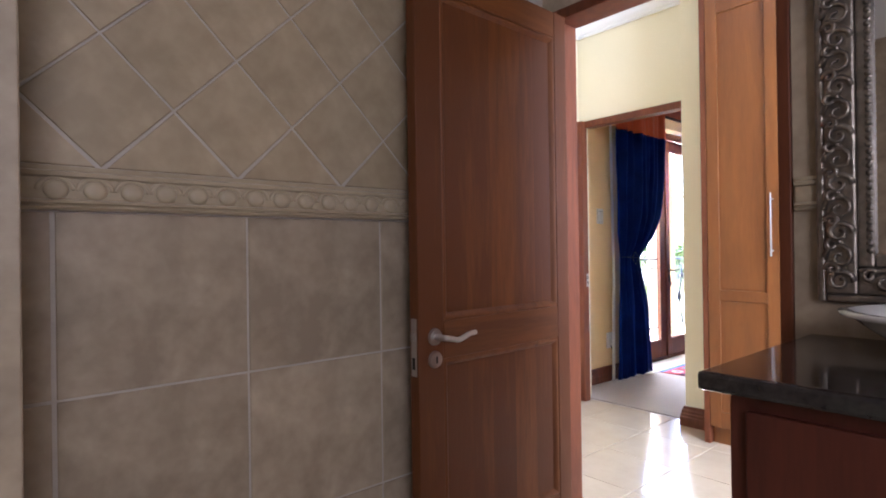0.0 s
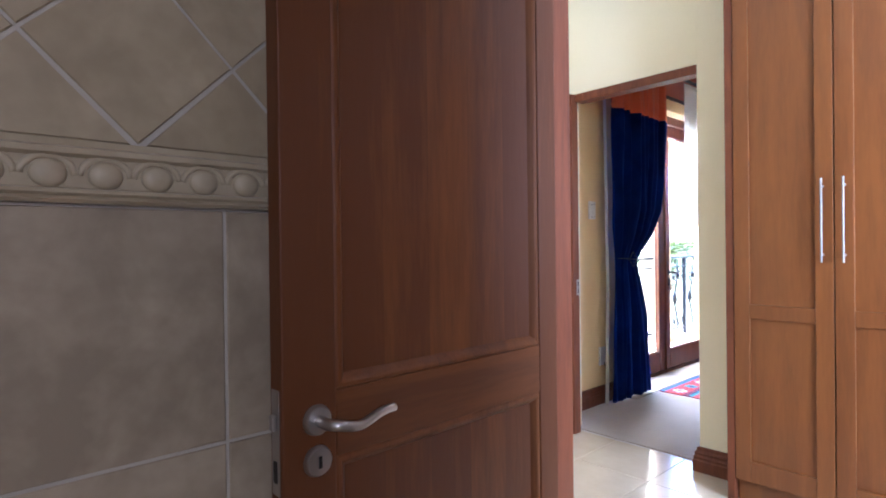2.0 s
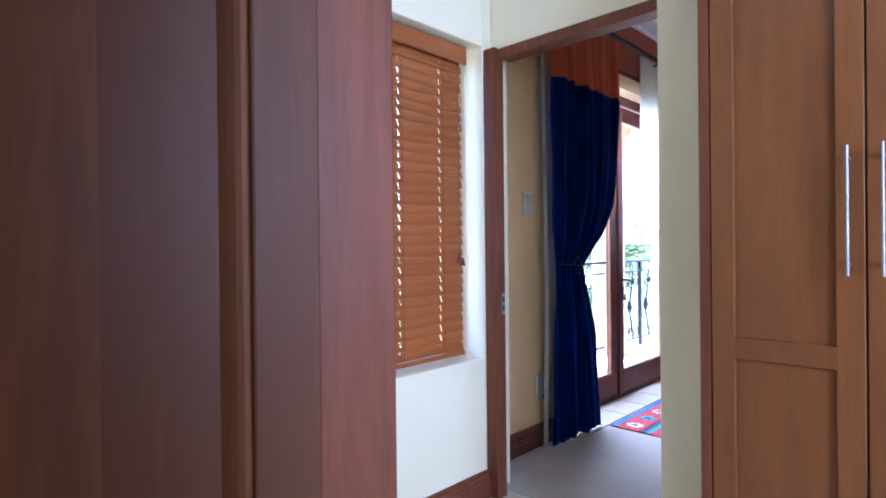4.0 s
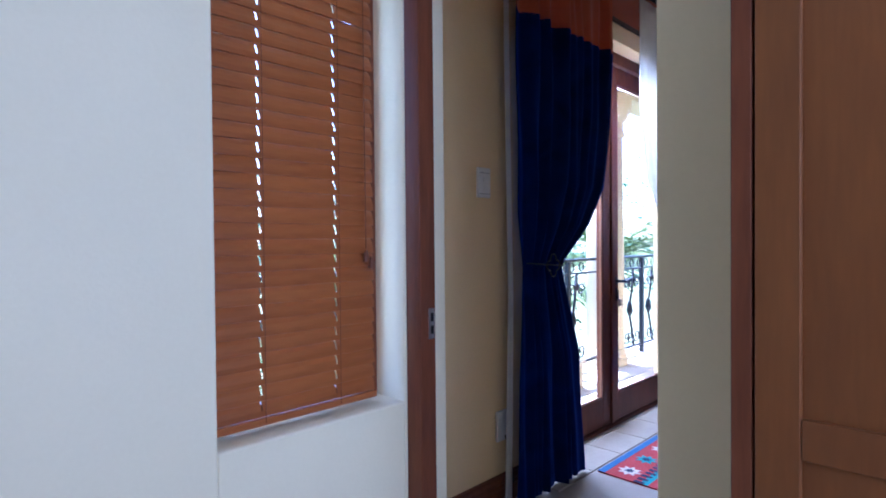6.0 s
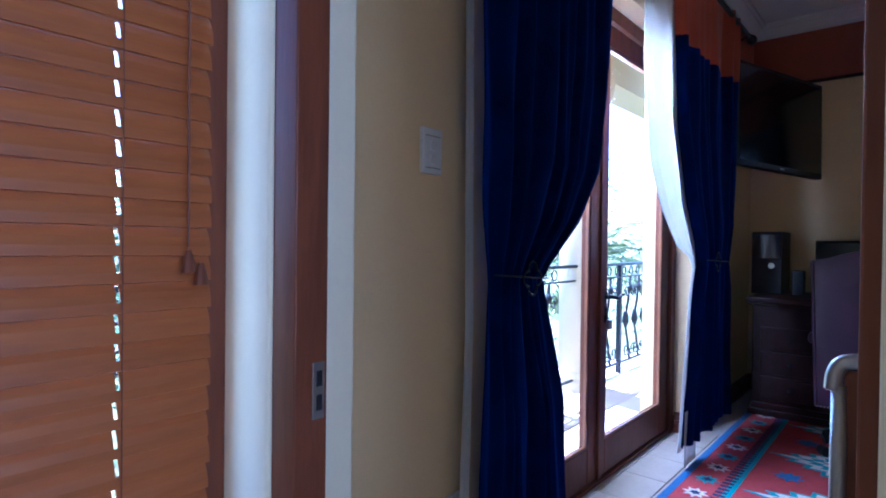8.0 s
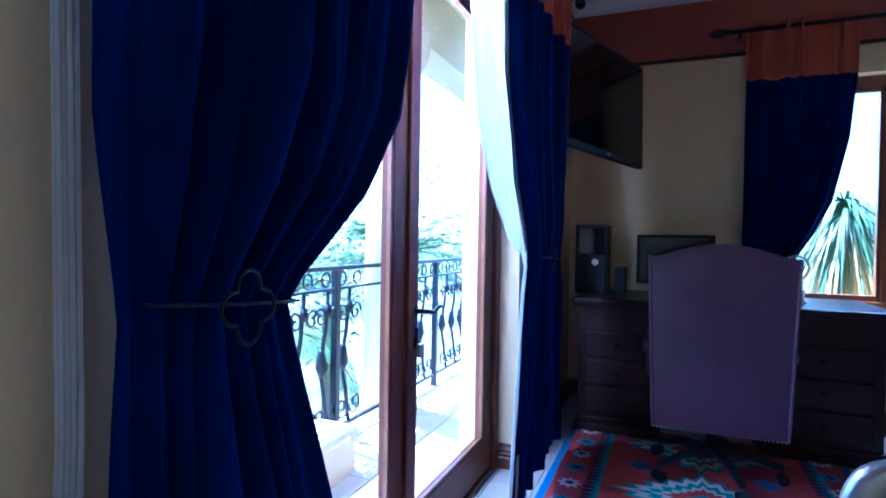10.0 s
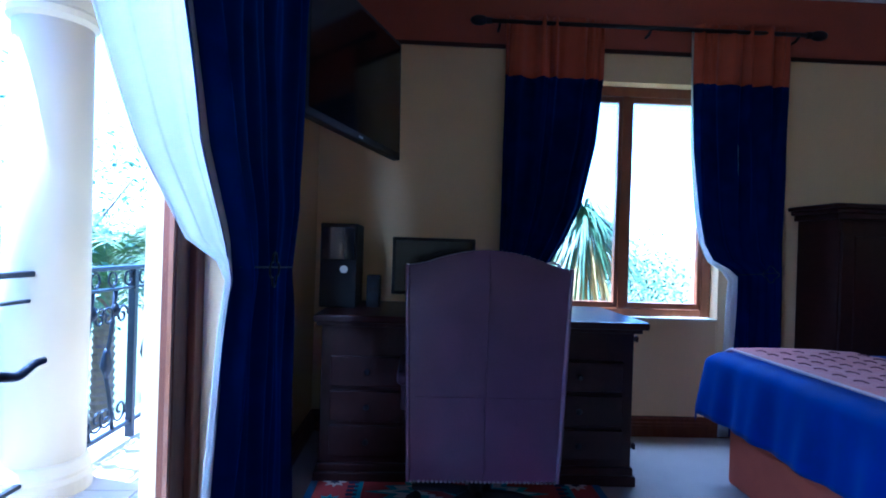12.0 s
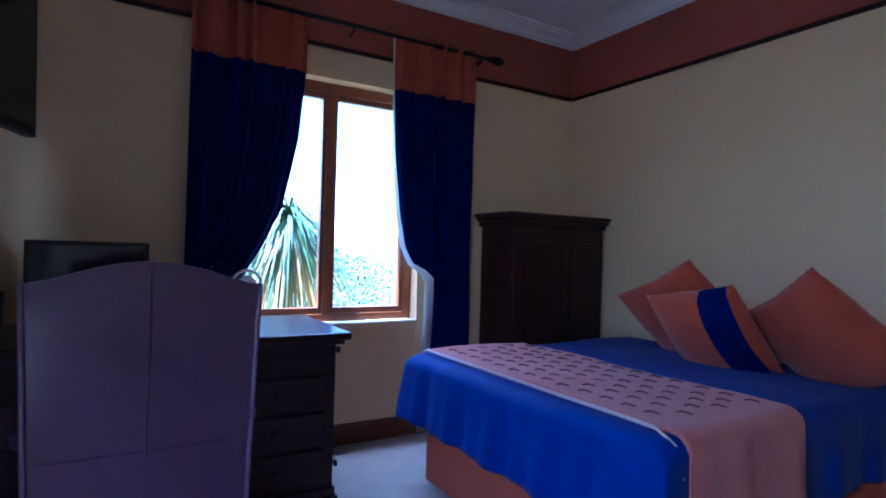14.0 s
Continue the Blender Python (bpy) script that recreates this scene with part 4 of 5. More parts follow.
part("column", tube([(0, 0, 0.10), (0, 0, 0.41)], 0.028, sides=14), IRON, chair, smooth=True)
for k in range(5):
    a = math.radians(200 + 72 * k)
    dx, dy = math.cos(a), math.sin(a)
    leg = part("base_leg", tube([(dx * 0.03, dy * 0.03, 0.13), (dx * 0.16, dy * 0.16, 0.12), (dx * 0.30, dy * 0.30, 0.085)], 0.024, sides=8, taper=0.7), BLACK, chair)
    part("caster", tube([(dx * 0.30 - dy * 0.024, dy * 0.30 + dx * 0.024, 0.032), (dx * 0.30 + dy * 0.024, dy * 0.30 - dx * 0.024, 0.032)], 0.026, sides=14), BLACK, leg)

# ---- side chair beside the doorway ----
side = thing("side_chair", "side chair with polished silver top rail and brown back", "chair", place=(5.80, 2.59, 0))
part("top_rail", tube(eased([(0.0, 0.012, 0.80), (-0.004, 0.006, 0.845), (0.0, -0.02, 0.868), (0.004, -0.10, 0.872), (0.006, -0.22, 0.874), (0.004, -0.34, 0.872), (0.0, -0.42, 0.868), (-0.004, -0.446, 0.845), (0.0, -0.452, 0.80)]), 0.019, sides=12), CHROME, side, "polished silver top rail", smooth=True)
part("back_panel", boxes([(-0.008, 0.008, -0.43, -0.01, 0.55, 0.848)], 0.006), FRAME_WOOD, side)
for yy in (0.0, -0.44):
    part("back_post", tube([(0.0, yy, 0.81), (-0.01, yy, 0.6), (0.0, yy, 0.44), (-0.03, yy, 0.0)], 0.017, sides=10), CHROME, side, smooth=True)
    part("leg", tube([(0.42, yy, 0.44), (0.43, yy, 0.0)], 0.017, sides=10, taper=0.7), CHROME, side, smooth=True)
part("seat", boxes([(-0.005, 0.45, -0.455, 0.015, 0.44, 0.49)], 0.018), LEATHER, side)

# ---- dark cabinet in the corner ----
cab = thing("cabinet", "dark mahogany cabinet with a moulded top in the corner", "cabinet")
part("body", boxes([(8.80, 9.14, SOUTH + 0.03, 0.50, 0.08, 1.36)], 0.004), DARK_WOOD, cab)
part("plinth", boxes([(8.78, 9.14, SOUTH + 0.03, 0.52, 0, 0.0795)], 0.006), DARK_WOOD, cab)
part("top_moulding", boxes([(8.775, 9.145, SOUTH + 0.02, 0.525, 1.361, 1.395), (8.755, 9.147, SOUTH + 0.01, 0.545, 1.3955, 1.42), (8.735, 9.148, SOUTH + 0.008, 0.565, 1.4205, 1.445)], 0.007), DARK_WOOD, cab)
for a, b in ((SOUTH + 0.04, 0.085), (0.09, 0.49)):
    d = part("door", boxes([(8.782, 8.7995, a, b, 0.10, 1.345)], 0.004), DARK_WOOD, cab)
    part("door_panel", boxes([(8.774, 8.7815, a + 0.07, b - 0.07, 0.18, 1.265)], 0.006), DARK_WOOD, d)
    part("knob", lathe([(0.006, 0), (0.014, 0.014), (0.008, 0.026)], (0, 0, 0), sides=12), IRON, d).matrix_basis = pose(8.782, 0.06 if a < 0 else 0.115, 0.75, 0, -90, 0)

# ---- bed ----
BXL, BXR, BYF, BZ = 7.05, 8.51, 1.30, 0.645
bed = thing("bed", "double bed with royal blue quilt over an orange base", "bed")
part("base", boxes([(BXL + 0.03, BXR - 0.02, SOUTH + 0.05, BYF - 0.03, 0.0, 0.36)], 0.015), VALANCE, bed, "orange cloth bed base")
part("mattress", boxes([(BXL + 0.02, BXR - 0.02, SOUTH + 0.04, BYF - 0.02, 0.361, 0.60)], 0.05), LINING, bed)


def spread(x0, x1, y0, y1, ztop, drop, mat, name, parent, seed, lift=0.0, wave=0.012, foot=True, label=""):
    """A cloth over the mattress that hangs down at both sides and the foot, in soft folds."""
    rng = random.Random(seed)
    ph = [rng.uniform(0, 6.28) for _ in range(6)]
    bm = bmesh.new()
    nx, ny = 84, 72
    over = drop
    rows = []
    for j in range(ny + 1):
        q = y0 + (y1 + (over if foot else 0) - y0) * j / ny
        row = []
        for i in range(nx + 1):
            p = (x0 - over) + (x1 - x0 + 2 * over) * i / nx
            ex = max(x0 - p, p - x1, 0.0)
            ey = max(q - y1, 0.0)
            e = max(ex, ey)
            rd = 0.07
            fall = 0.0 if e <= 0 else (rd * (1 - math.cos(min(e / rd, math.pi / 2))) + max(e - rd * math.pi / 2, 0))
            outx = min(ex, rd * 1.0) * (1 if p > x1 else -1) * 0.75
            outy = min(ey, rd) * 0.75
            ruff = wave * min(fall / 0.25, 1.0)
            cx, cy = min(max(p, x0), x1), min(q, y1)
            corner = math.hypot(ex, ey) if ex > 0 and ey > 0 else 0
            nxw = math.sin(cy * 19 + ph[0]) + 0.5 * math.sin(cy * 41 + ph[1])
            nyw = math.sin(cx * 19 + ph[2]) + 0.5 * math.sin(cx * 41 + ph[3])
            x = cx + outx + (ruff * nxw + 0.05 * fall if ex > 0 else 0) * (1 if p > x1 else -1 if ex > 0 else 0)
            y = cy + outy + (ruff * nyw + 0.10 * fall if ey > 0 else 0)
            z = ztop + lift - fall + 0.006 * math.sin(cx * 7 + ph[4]) * math.sin(cy * 6 + ph[5]) + 0.004 * noise.noise((cx * 9, cy * 9, seed))
            if corner:
                z -= 0.15 * min(ex, ey)
            row.append(bm.verts.new((x, y, max(z, 0.02))))
        rows.append(row)
    for a, b in zip(rows, rows[1:]):
        for i in range(nx):
            bm.faces.new((a[i], a[i + 1], b[i + 1], b[i]))
    return thick(part(name, bm, mat, parent, label, smooth=True), 0.012)


quilt = tagged(new("quilt"), "royal blue quilt hanging over the bed's sides and foot", "quilt")
spread(BXL, BXR, SOUTH + 0.06, BYF, BZ, 0.36, QUILT, "cover", quilt, 21)
runner = tagged(new("bed_runner"), "salmon pink bed runner with dark stitched hooks and pale piping", "bed runner")
RY0, RY1 = 0.62, 1.245
spread(BXL - 0.004, BXR + 0.004, RY0, RY1, BZ + 0.016, 0.42, SALMON, "cloth", runner, 21, foot=False)
rr = random.Random(8)
for j in range(6):
    for i in range(13):
        x = BXL + 0.06 + i * 0.103 + (0.05 if j % 2 else 0) + rr.uniform(-0.008, 0.008)
        y = RY0 + 0.06 + j * 0.095 + rr.uniform(-0.008, 0.008)
        if x > BXR - 0.04:
            continue
        zz = BZ + 0.0275 + 0.006 * math.sin(x * 7) * 0
        stitch = bmesh.new()
        tube([(x, y, zz), (x + 0.030, y + 0.003, zz + 0.002), (x + 0.040, y + 0.012, zz + 0.001), (x + 0.040, y + 0.026, zz)], 0.0028, stitch, 5)
        part("stitch", stitch, SALMON_DARK, runner)
part("piping", tube([(BXL - 0.06, RY1 + 0.034, BZ - 0.10), (BXL - 0.035, RY1 + 0.034, BZ - 0.01), (BXL + 0.03, RY1 + 0.034, BZ + 0.024), (BXR - 0.03, RY1 + 0.034, BZ + 0.024), (BXR + 0.035, RY1 + 0.034, BZ - 0.01)], 0.007, sides=8), PIPING, runner, "pale piping along the edge", smooth=True)


def pillow(centre, size, turn, tilt, spin, label, stripe=False):
    """A square scatter cushion that leans on the wall; spin turns it on its corner."""
    p = tagged(new("scatter_cushion"), label, "cushion", "cushions on the bed")
    p.matrix_world = Matrix.Translation(centre) @ pose(0, 0, 0, tilt, 0, turn) @ pose(0, 0, 0, 0, spin, 0)
    n = 22

    def half(u, v, sgn):
        d = max(0.0, (1 - u * u)) ** 0.5 * max(0.0, (1 - v * v)) ** 0.5
        pin = 1 - 0.07 * (1 - abs(u)) * abs(v) ** 3 - 0.07 * (1 - abs(v)) * abs(u) ** 3
        return Vector((u * size / 2 * pin, sgn * 0.11 * d + 0.004 * noise.noise((u * 3, v * 3, size * 9)) * d, v * size / 2 * pin))

    def sheet(lo, hi):
        bm = bmesh.new()
        for sgn in (-1, 1):
            g = [[bm.verts.new(half(lo + (hi - lo) * i / n, j / n * 2 - 1, sgn)) for i in range(n + 1)] for j in range(n + 1)]
            for a, b in zip(g, g[1:]):
                for i in range(n):
                    bm.faces.new((a[i], a[i + 1], b[i + 1], b[i]))
        bmesh.ops.remove_doubles(bm, verts=bm.verts, dist=0.0005)
        return bm
    if stripe:
        part("cover", sheet(-0.28, 1), PILLOW, p, smooth=True)
        part("stripe", sheet(-0.86, -0.28), BLUE, p, "royal blue stripe", smooth=True)
        part("edge", sheet(-1, -0.86), PILLOW, p, smooth=True)
    else:
        part("cover", sheet(-1, 1), PILLOW, p, smooth=True)
    return p


pillow((7.95, -0.08, 0.84), 0.60, 8, -34, 28, "terracotta cloth cushion on its corner against the wall")
pillow((7.66, 0.14, 0.82), 0.50, 4, -34, 12, "terracotta cushion with a blue stripe on the bed", True)
pillow((7.24, -0.05, 0.83), 0.57, -6, -34, 34, "terracotta cloth cushion on its corner on the bed")

# ---- rug ----
rug = thing("kilim_rug", "woven kilim rug with red, turquoise and white zigzag pattern", "rug")
RX0, RX1, RYa, RYb = 6.02, 8.55, 1.95, 3.325
RUG = {"red": material("rug_red_wool", (0.42, 0.05, 0.05), (0.34, 0.04, 0.04), 14, 0.95, bump=0.2, grain=300), "blue": material("rug_blue_wool", (0.05, 0.16, 0.34), (0.04, 0.12, 0.27), 14, 0.95, bump=0.2, grain=300), "teal": material("rug_turquoise_wool", (0.05, 0.34, 0.36), (0.04, 0.27, 0.29), 14, 0.95, bump=0.2, grain=300), "white": material("rug_white_wool", (0.70, 0.66, 0.58), (0.62, 0.58, 0.50), 14, 0.95, bump=0.2, grain=300), "navy": material("rug_navy_wool", (0.02, 0.03, 0.08), None, 14, 0.95, bump=0.2, grain=300)}
part("field", boxes([(RX0, RX1, RYa, RYb, 0.0005, 0.008)], 0.002), RUG["red"], rug)


def motif(name, polys, mat, z):
    for poly in polys:
        bm = bmesh.new()
        lo = [bm.verts.new((x, y, 0.0075)) for x, y in poly]
        hi = [bm.verts.new((x, y, z)) for x, y in poly]
        bm.faces.new(hi)
        for k in range(len(poly)):
            bm.faces.new((lo[k], lo[(k + 1) % len(poly)], hi[(k + 1) % len(poly)], hi[k]))
        part(name, bm, mat, rug)


def stepped(cx, cy, rx, ry, n):
    """A diamond with toothed edges."""
    pts = []
    for k in range(4 * n):
        q, f = divmod(k, n)
        a, b = [((1, 0), (0, 1)), ((0, 1), (-1, 0)), ((-1, 0), (0, -1)), ((0, -1), (1, 0))][q]
        t = f / n
        s = 1.0 if k % 2 == 0 else 0.80
        pts.append((cx + rx * s * (a[0] * (1 - t) + b[0] * t), cy + ry * s * (a[1] * (1 - t) + b[1] * t)))
    return pts


def star(cx, cy, r, m=8):
    return [(cx + r * (1 if k % 2 == 0 else 0.55) * math.cos(math.pi * k / m), cy + r * (1 if k % 2 == 0 else 0.55) * math.sin(math.pi * k / m)) for k in range(2 * m)]


motif("edge_stripe", [[(RX0, RYb - 0.035), (RX1, RYb - 0.035), (RX1, RYb), (RX0, RYb)], [(RX0, RYa), (RX1, RYa), (RX1, RYa + 0.035), (RX0, RYa + 0.035)]], RUG["blue"], 0.0092)
for yb in (RYb - 0.20, RYa + 0.20):
    teeth = []
    for k in range(60):
        x = RX0 + (RX1 - RX0) * k / 60
        teeth.append([(x, yb - 0.03), (x + 0.022, yb - 0.03), (x + 0.022, yb + 0.02), (x, yb + 0.02)])
    motif("tooth", teeth, RUG["navy"], 0.0104)
    motif("inner_stripe", [[(RX0, yb - 0.05), (RX1, yb - 0.05), (RX1, yb - 0.012), (RX0, yb - 0.012)]], RUG["teal"], 0.0092)
stars, hearts, bigs = [], [], []
k = 0
x = RX0 + 0.1
while x < RX1:
    for yb in (RYb - 0.115, RYa + 0.115):
        (stars if k % 2 == 0 else bigs).append(star(x, yb, 0.058))
        hearts.append(star(x, yb, 0.026, 6))
    x += 0.19
    k += 1
motif("white_star", stars, RUG["white"], 0.0098)
motif("teal_star", bigs, RUG["teal"], 0.0098)
motif("star_heart", hearts, RUG["navy"], 0.0112)
cy = (RYa + RYb) / 2
for mi, (mn, mm, s) in enumerate((("teal", RUG["teal"], 1.05), ("white", RUG["white"], 0.92), ("teal", RUG["teal"], 0.74), ("white", RUG["white"], 0.56), ("red", RUG["red"], 0.44), ("teal", RUG["teal"], 0.2))):
    motif(mn + "_diamond", [stepped(RX0 + 0.42 + 0.62 * q, cy, 0.30 * s, 0.40 * s, 10) for q in range(4)], mm, 0.009 + 0.0012 * (mi + 1))
small = [star(RX0 + 0.11 + 0.62 * q, cy + dy, 0.07) for q in range(5) for dy in (-0.28, 0.28)]
motif("blue_star", [s for s in small if s[0][0] < RX1 - 0.02], RUG["blue"], 0.0094)

# ---- balcony and garden ----
balcony = setting("floor_balcony", boxes([(4.0, 12.0, 3.70, 4.72, -0.25, -0.03)]), GROUT, "pale paved balcony floor", "balcony floor")
setting("wall_balcony_lintel", boxes([(4.0, 12.0, 4.37, 4.67, 2.46, 3.0), (4.0, 12.0, 3.78, 4.37, 2.9, 3.1)]), STONE, "cream rendered balcony beam and soffit", "beam")
rail = thing("balcony_railing", "black wrought iron balcony railing with scrolls", "railing")
RAILY = 4.5
part("top_rail", boxes([(4.1, 10.9, RAILY - 0.025, RAILY + 0.025, 0.95, 0.975)], 0.005), IRON, rail)
part("lower_rail", boxes([(4.1, 10.9, RAILY - 0.012, RAILY + 0.012, 0.84, 0.855)], 0.003), IRON, rail)
part("bottom_rail", boxes([(4.1, 10.9, RAILY - 0.012, RAILY + 0.012, 0.06, 0.08)], 0.003), IRON, rail)
post = None
for x in (4.2, 5.1, 6.4, 7.65, 9.05, 10.2, 10.85):
    part("post", boxes([(x - 0.02, x + 0.02, RAILY - 0.02, RAILY + 0.02, -0.03, 0.95)], 0.003), IRON, rail)


def spiral(cx, cz, r, start, turns, s=1):
    return [(cx + s * (r * (1 - k / 22)) * math.cos(start + turns * 6.283 * k / 18), 0, cz + (r * (1 - k / 22)) * math.sin(start + turns * 6.283 * k / 18)) for k in range(19)]


bal = tube([(0, 0, 0.08), (0.0, 0.02, 0.25), (0, 0.05, 0.42), (0, 0.02, 0.6), (0, 0, 0.84)], 0.012, sides=8)
lathe([(0.012, 0.36), (0.034, 0.42), (0.02, 0.50), (0.012, 0.52)], (0, 0.04, 0), bal, 10)
lathe([(0.012, 0.70), (0.028, 0.73), (0.012, 0.77)], (0, 0.0, 0), bal, 10)
for s in (-1, 1):
    tube(spiral(s * 0.07, 0.70, 0.06, 0, 1.3, s), 0.007, bal, 6)
    tube(spiral(s * 0.07, 0.17, 0.07, 3.1, 1.3, s), 0.007, bal, 6)
bal_ob = None
x = 4.35
while x < 10.8:
    if min(abs(x - p) for p in (5.1, 6.4, 7.65, 9.05, 10.2)) > 0.06 and abs(x - 8.22) > 0.36:
        if bal_ob is None:
            o = bal_ob = part("baluster", bal, IRON, rail, smooth=True)
        else:
            o = bal_ob.copy()
            scene.collection.objects.link(o)
        o.location = (x, RAILY, 0)
    x += 0.215
ringbm = tube([(0.038 * math.cos(a), 0, 0.038 * math.sin(a)) for a in (6.283 * k / 16 for k in range(17))], 0.006, sides=6)
ring_ob = None
x = 4.35
while x < 10.8:
    if abs(x - 8.25) > 0.3:
        if ring_ob is None:
            o = ring_ob = part("ring", ringbm, IRON, rail, smooth=True)
        else:
            o = ring_ob.copy()
            scene.collection.objects.link(o)
        o.location = (x, RAILY, 0.902)
    x += 0.16
column = thing("balcony_column", "cream rendered round column with moulded capital on the balcony", "column", place=(8.35, 4.53, -0.03))
part("shaft", lathe([(0.17, 0.16), (0.17, 0.9), (0.158, 2.10)], (0, 0, 0), sides=36), STONE, column, smooth=True)
part("base", lathe([(0.20, 0), (0.20, 0.07), (0.19, 0.09), (0.195, 0.11), (0.18, 0.15), (0.17, 0.16)], (0, 0, 0), sides=36), STONE, column)
part("capital", lathe([(0.158, 2.10), (0.18, 2.12), (0.18, 2.15), (0.165, 2.17), (0.17, 2.24), (0.20, 2.28), (0.23, 2.34), (0.24, 2.38), (0.25, 2.488)], (0, 0, 0), sides=36), STONE, column)
pot = thing("planter", "cream stone planter box on the balcony", "planter", place=(7.1, 4.32, -0.03))
part("box", boxes([(-0.30, 0.30, -0.11, 0.11, 0, 0.20), (-0.32, 0.32, -0.13, 0.13, 0.2, 0.235)], 0.01), STONE, pot)
tagged(setting("ground", boxes([(-400, 400, -400, 600, -3.4, -3.2)]), GRASS), "green garden ground below the balcony", "ground")
house = tagged(setting("wall_outside", boxes([(3.0, 4.05, 3.50, 3.69, -3.2, 3.1), (-1.2, 3.0, 2.42, 2.6, -3.2, 3.1)]), STONE), "cream rendered outer wall", "wall")

frond_meshes = []


def frond_mesh(seed, length, droop, leaf_len):
    """A palm frond: an arching rib with many narrow leaflets on both sides."""
    rng = random.Random(seed)
    bm = bmesh.new()
    pts = []
    for k in range(15):
        t = k / 14
        pts.append(Vector((length * t * (1 - 0.18 * droop * t), 0, length * (0.55 * t - droop * 0.85 * t * t))))
    tube(pts, 0.018, bm, 5, 0.25)
    for k in range(46):
        t = 0.12 + 0.88 * k / 45
        i = min(int(t * 14), 13)
        p = pts[i].lerp(pts[i + 1], t * 14 - i)
        d = (pts[i + 1] - pts[i]).normalized()
        ll = leaf_len * (0.45 + 0.75 * math.sin(math.pi * min(t * 0.92 + 0.06, 1))) * rng.uniform(0.85, 1.1)
        for s in (-1, 1):
            out = (Vector((0, s, 0)) * 0.85 + d * 0.75 + Vector((0, 0, rng.uniform(-0.1, 0.25)))).normalized()
            w = d * 0.016
            m = p + out * ll * 0.55 + Vector((0, 0, -0.02))
            e = p + out * ll + Vector((0, 0, -0.30 * ll))
            a, b, c2, d2, f = (bm.verts.new(v) for v in (p - w * 0.6, p + w * 0.6, m + w, m - w, e))
            bm.faces.new((a, b, c2, d2))
            bm.faces.new((d2, c2, f))
    return bm


def palm(name, place, height, seed, count, length, droop, leaf_len, label):
    p = thing(name, label, "palm tree", place=place)
    rng = random.Random(seed)
    trunk = bmesh.new()
    prof = []
    k = 0
    z = 0.0
    while z < height:
        prof += [(0.16 - 0.05 * z / height, z), (0.185 - 0.05 * z / height, z + 0.07)]
        z += 0.11
    part("trunk", lathe(prof, (0, 0, 0), trunk, 12), BARK, p)
    base = part("frond", frond_mesh(seed, length, droop, leaf_len), LEAF, p)
    base.matrix_basis = pose(0, 0, height, 0, -25, 10)
    for k in range(1, count):
        o = base.copy()
        scene.collection.objects.link(o)
        o.matrix_basis = pose(0, 0, height, 0, rng.uniform(-55, 28), k * 137.5 + rng.uniform(-15, 15)) @ Matrix.Diagonal((rng.uniform(0.8, 1.1),) * 3 + (1,))
    return p


palm("palm", (10.2, 7.4, -3.2), 3.3, 31, 26, 1.7, 0.85, 0.42, "green feather palm in the garden below the balcony")
palm("palm", (7.9, 8.2, -3.2), 3.6, 32, 26, 1.8, 0.8, 0.42, "yellow-green feather palm in the garden below the balcony")
palm("palm", (13.6, 7.2, -3.2), 3.7, 33, 26, 1.9, 0.8, 0.45, "green feather palm in the garden")


def strap_plant(place, height, seed):
    """A bare trunk with a dense head of narrow arching leaves and dry yellow ones that hang below."""
    p = thing("cabbage_palm", "dense strap-leaved palm with hanging dry leaves outside the window", "palm tree", place=place)
    rng = random.Random(seed)
    part("trunk", tube([(0, 0, 0), (0.03, 0.02, height * 0.5), (0, 0, height)], 0.07, sides=10, taper=0.75), BARK, p)
    for name, mat, count, rise, fall, lo, hi in (("crown", LEAF_DARK, 420, (-0.6, 1.2), 0.95, 0.30, 0.62), ("dry_leaves", DRY_LEAF, 120, (-1.1, -0.3), 0.9, 0.4, 0.8)):
        bm = bmesh.new()
        for k in range(count):
            a, e, ln = k * 2.4 + rng.uniform(-0.3, 0.3), rng.uniform(*rise), rng.uniform(lo, hi)
            d = Vector((math.cos(a) * math.cos(e), math.sin(a) * math.cos(e), math.sin(e)))
            side = Vector((-math.sin(a), math.cos(a), 0)) * rng.uniform(0.008, 0.014)
            start = Vector((0, 0, height - rng.uniform(0, 0.15)))
            last = None
            for q in range(6):
                t = q / 5
                c = start + d * ln * t - Vector((0, 0, fall * ln * t * t))
                w = side * (1.0 - t * t) + side * 0.05
                pair = (bm.verts.new(c - w), bm.verts.new(c + w))
                if last:
                    bm.faces.new((last[0], last[1], pair[1], pair[0]))
                last = pair
        part(name, bm, mat, p)


strap_plant((10.0, 1.60, -3.2), 4.62, 35)


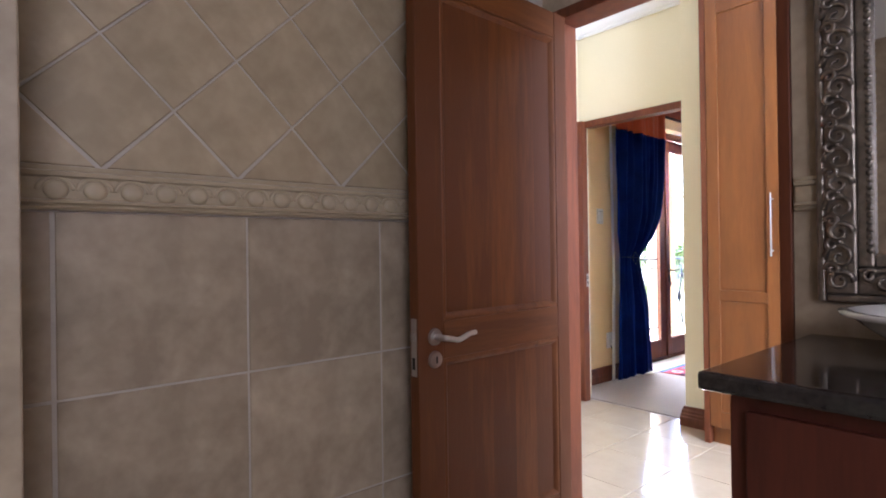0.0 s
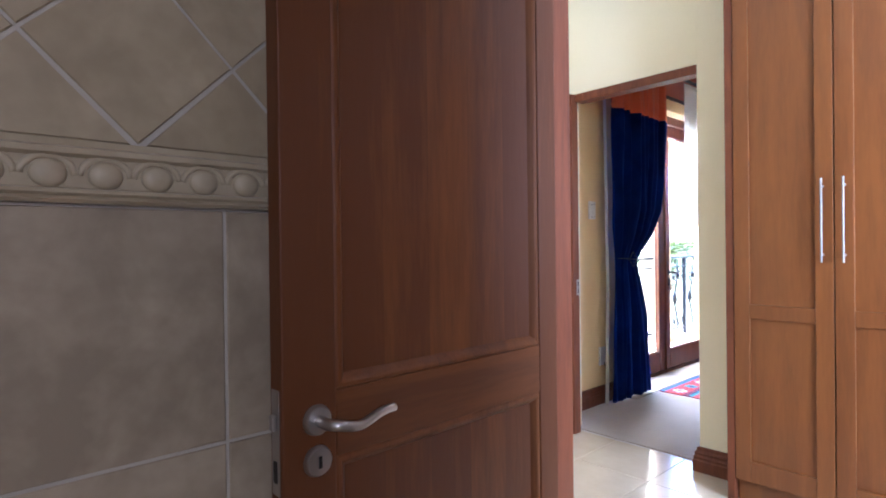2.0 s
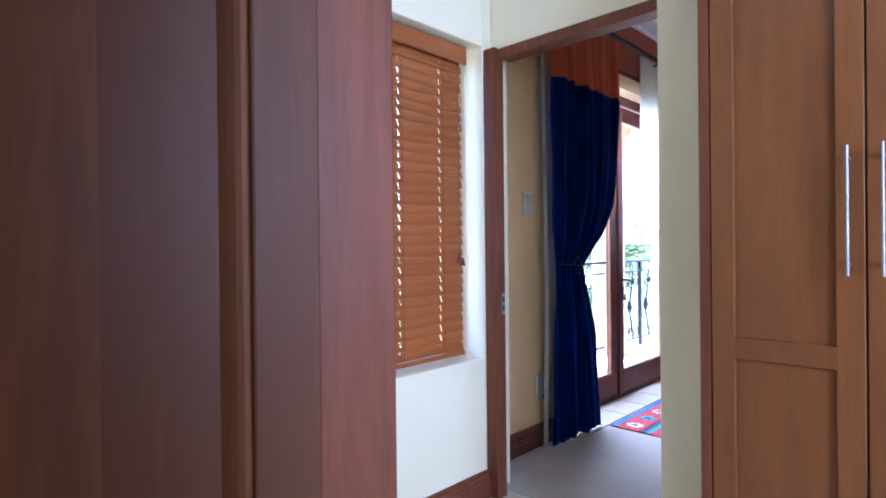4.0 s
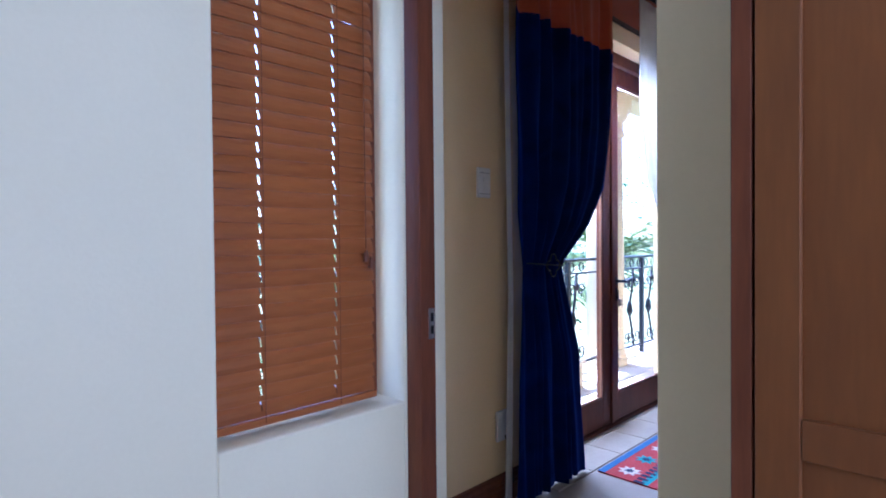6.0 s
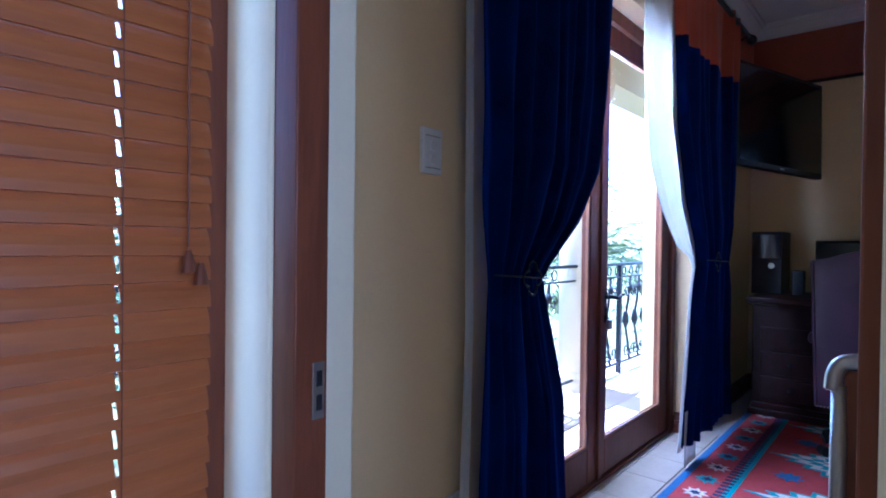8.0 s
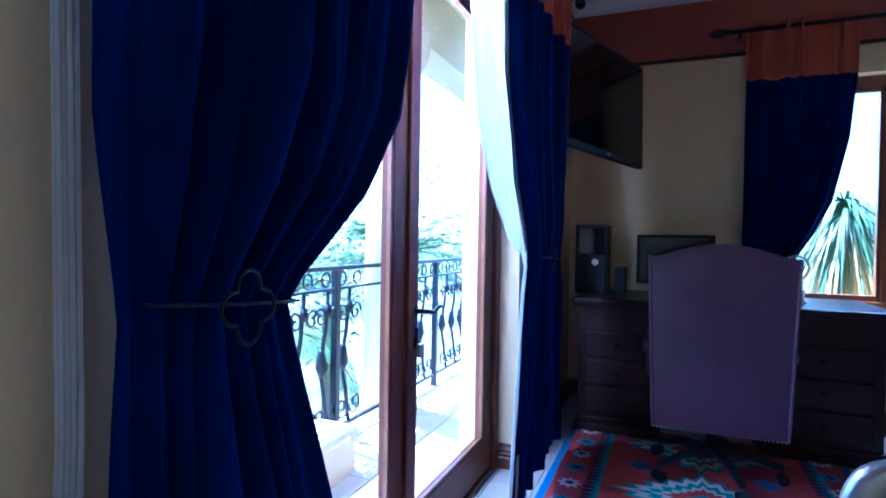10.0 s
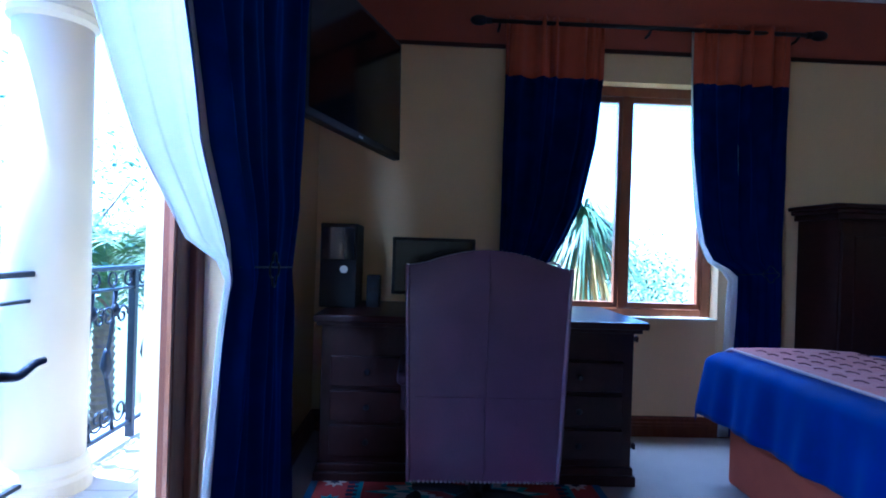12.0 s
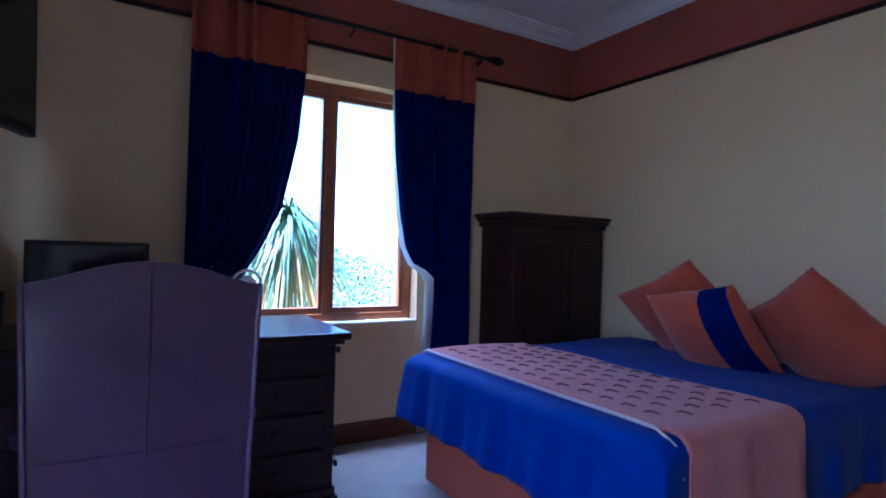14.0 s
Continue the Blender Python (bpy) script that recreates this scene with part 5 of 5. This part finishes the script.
def tree(place, seed, height, spread_r, label):
    """A trunk with limbs and a crown of many loose leaves."""
    t = thing("tree", label, "tree", place=place)
    rng = random.Random(seed)
    bm = tube([(0, 0, 0), (0.05, 0.03, height * 0.3), (0, 0.1, height * 0.55)], 0.16, sides=9, taper=0.6)
    tips = []
    for k in range(11):
        a = k * 2.4
        r = spread_r * rng.uniform(0.45, 1.0)
        e = Vector((r * math.cos(a), r * math.sin(a), height * rng.uniform(0.5, 1.0)))
        tube([(0, 0.06, height * rng.uniform(0.3, 0.5)), e * 0.5 + Vector((0, 0, height * 0.22)), e], 0.05, bm, 6, 0.3)
        tips.append(e)
    part("trunk", bm, BARK, t)
    lb = bmesh.new()
    for _ in range(5200):
        c0 = rng.choice(tips)
        p = c0 + Vector((rng.gauss(0, 0.42), rng.gauss(0, 0.42), rng.gauss(0, 0.38))) * spread_r * 0.55
        d = Vector((rng.gauss(0, 1), rng.gauss(0, 1), rng.gauss(0, 0.6))).normalized()
        s = d.orthogonal().normalized()
        ln = rng.uniform(0.07, 0.16)
        vs = [lb.verts.new(v) for v in (p, p + d * ln * 0.5 + s * ln * 0.24, p + d * ln, p + d * ln * 0.5 - s * ln * 0.24)]
        lb.faces.new(vs)
    part("crown", lb, LEAF_DARK, t)


for k, (px, py, hh, rr2) in enumerate(((5.6, 10.4, 5.6, 2.0), (8.8, 10.6, 6.4, 2.2), (12.2, 9.6, 6.6, 2.2), (15.5, 9.8, 6.2, 2.2), (4.5, 12.5, 5.0, 2.2), (10.5, 14, 4.8, 2.6), (16.5, 13.5, 5.6, 2.8), (13.0, 18, 6.5, 3.2), (20, 5.5, 4.4, 2.6), (19, 1.5, 4.2, 2.4), (21, -1.5, 4.0, 2.4), (23, 8.5, 5.5, 3.0))):
    tree((px, py, -3.2), 50 + k, hh, rr2, "leafy green garden tree beyond the house")

# ---- tiles, laid piece by piece ----
def tile_mesh(w, h, d, bevel):
    bm = bmesh.new()
    b = bevel
    lo = [bm.verts.new(v) for v in ((-w / 2, 0, -h / 2), (w / 2, 0, -h / 2), (w / 2, 0, h / 2), (-w / 2, 0, h / 2))]
    mi = [bm.verts.new((v.co.x, -d + b, v.co.z)) for v in lo]
    hi = [bm.verts.new((v.co.x * (1 - 2 * b / w), -d, v.co.z * (1 - 2 * b / h))) for v in lo]
    for p, q in ((lo, mi), (mi, hi)):
        for k in range(4):
            bm.faces.new((p[k], p[(k + 1) % 4], q[(k + 1) % 4], q[k]))
    bm.faces.new(hi)
    return bm


def lay(parent, name, bm, mat, poses):
    base = None
    for m in poses:
        if base is None:
            o = base = part(name, bm, mat, parent)
        else:
            o = base.copy()
            scene.collection.objects.link(o)
        o.matrix_basis = m
    return base


TS = 0.413
lay(wall_bath_north, "tile", tile_mesh(TS - 0.006, 0.403 - 0.006, 0.004, 0.002), WALL_TILE, [pose(1.47 + TS * (i + 0.5), 2.2415, 0.807 + 0.403 * (j + 0.5), 0, 0, 0) for i in range(4) for j in (0, -1, -2) if 1.47 + TS * (i + 1) < 3.13])
lay(wall_bath_north, "cut_tile", tile_mesh(0.060, 0.395, 0.004, 0.002), WALL_TILE, [pose(1.434, 2.2415, 0.807 + 0.403 * (j + 0.5)) for j in (0, -1, -2)])
DG = 0.302
dia = []
for j in range(-1, 12):
    for i in range(-3, 13):
        cx, cz = 1.559 + DG * (i * 0.5), 1.305 + DG * 0.5 * j
        if (i + j) % 2 == 1 and cz - DG * 0.5 > 1.30 - 0.001 and 1.2 < cx < 3.0 and cz < 2.75:
            dia.append(pose(cx, 2.2415, cz, 0, 45, 0))
sd = DG / math.sqrt(2)
lay(wall_bath_north, "diamond_tile", tile_mesh(sd - 0.0055, sd - 0.0055, 0.004, 0.002), DIAMOND_TILE, dia)
tri = bmesh.new()
g = 0.005
pl = [(-DG / 2 + 2.2 * g, 0), (DG / 2 - 2.2 * g, 0), (0, DG / 2 - 1.4 * g)]
lo = [tri.verts.new((x, 0, z)) for x, z in pl]
hi = [tri.verts.new((x * 0.98, -0.004, 0.002 + z * 0.97)) for x, z in pl]
tri.faces.new(hi)
for k in range(3):
    tri.faces.new((lo[k], lo[(k + 1) % 3], hi[(k + 1) % 3], hi[k]))
lay(wall_bath_north, "half_tile", tri, DIAMOND_TILE, [pose(1.559 + DG * (i + 0.5), 2.2415, 1.307) for i in range(-1, 5)])
FT = 0.4
flat = []
for i in range(-1, 4):
    for j in range(-8, 3):
        flat.append(pose(3.63 + FT * (i - 0.5), 2.59 + FT * (j + 0.5), -0.007, -90, 0, 0))
flat = [m for m in flat if m.translation.x + 0.2 < 4.87 and m.translation.x - 0.2 > 3.0]
lay(floor_passage, "floor_tile", tile_mesh(FT - 0.005, FT - 0.005, 0.007, 0.0015), FLOOR_TILE, flat)
lay(threshold, "floor_tile", tile_mesh(0.295, 0.205, 0.008, 0.002), PAVING, [pose(5.86 + 0.3 * i, 3.45 + 0.21 * j, -0.005, -90, 0, 0) for i in range(7) for j in (0, 1)])
lay(balcony, "paving_tile", tile_mesh(0.325, 0.325, 0.012, 0.003), PAVING, [pose(5.2 + 0.33 * i, 3.93 + 0.33 * j, -0.031, -90, 0, 0) for i in range(19) for j in range(3)])
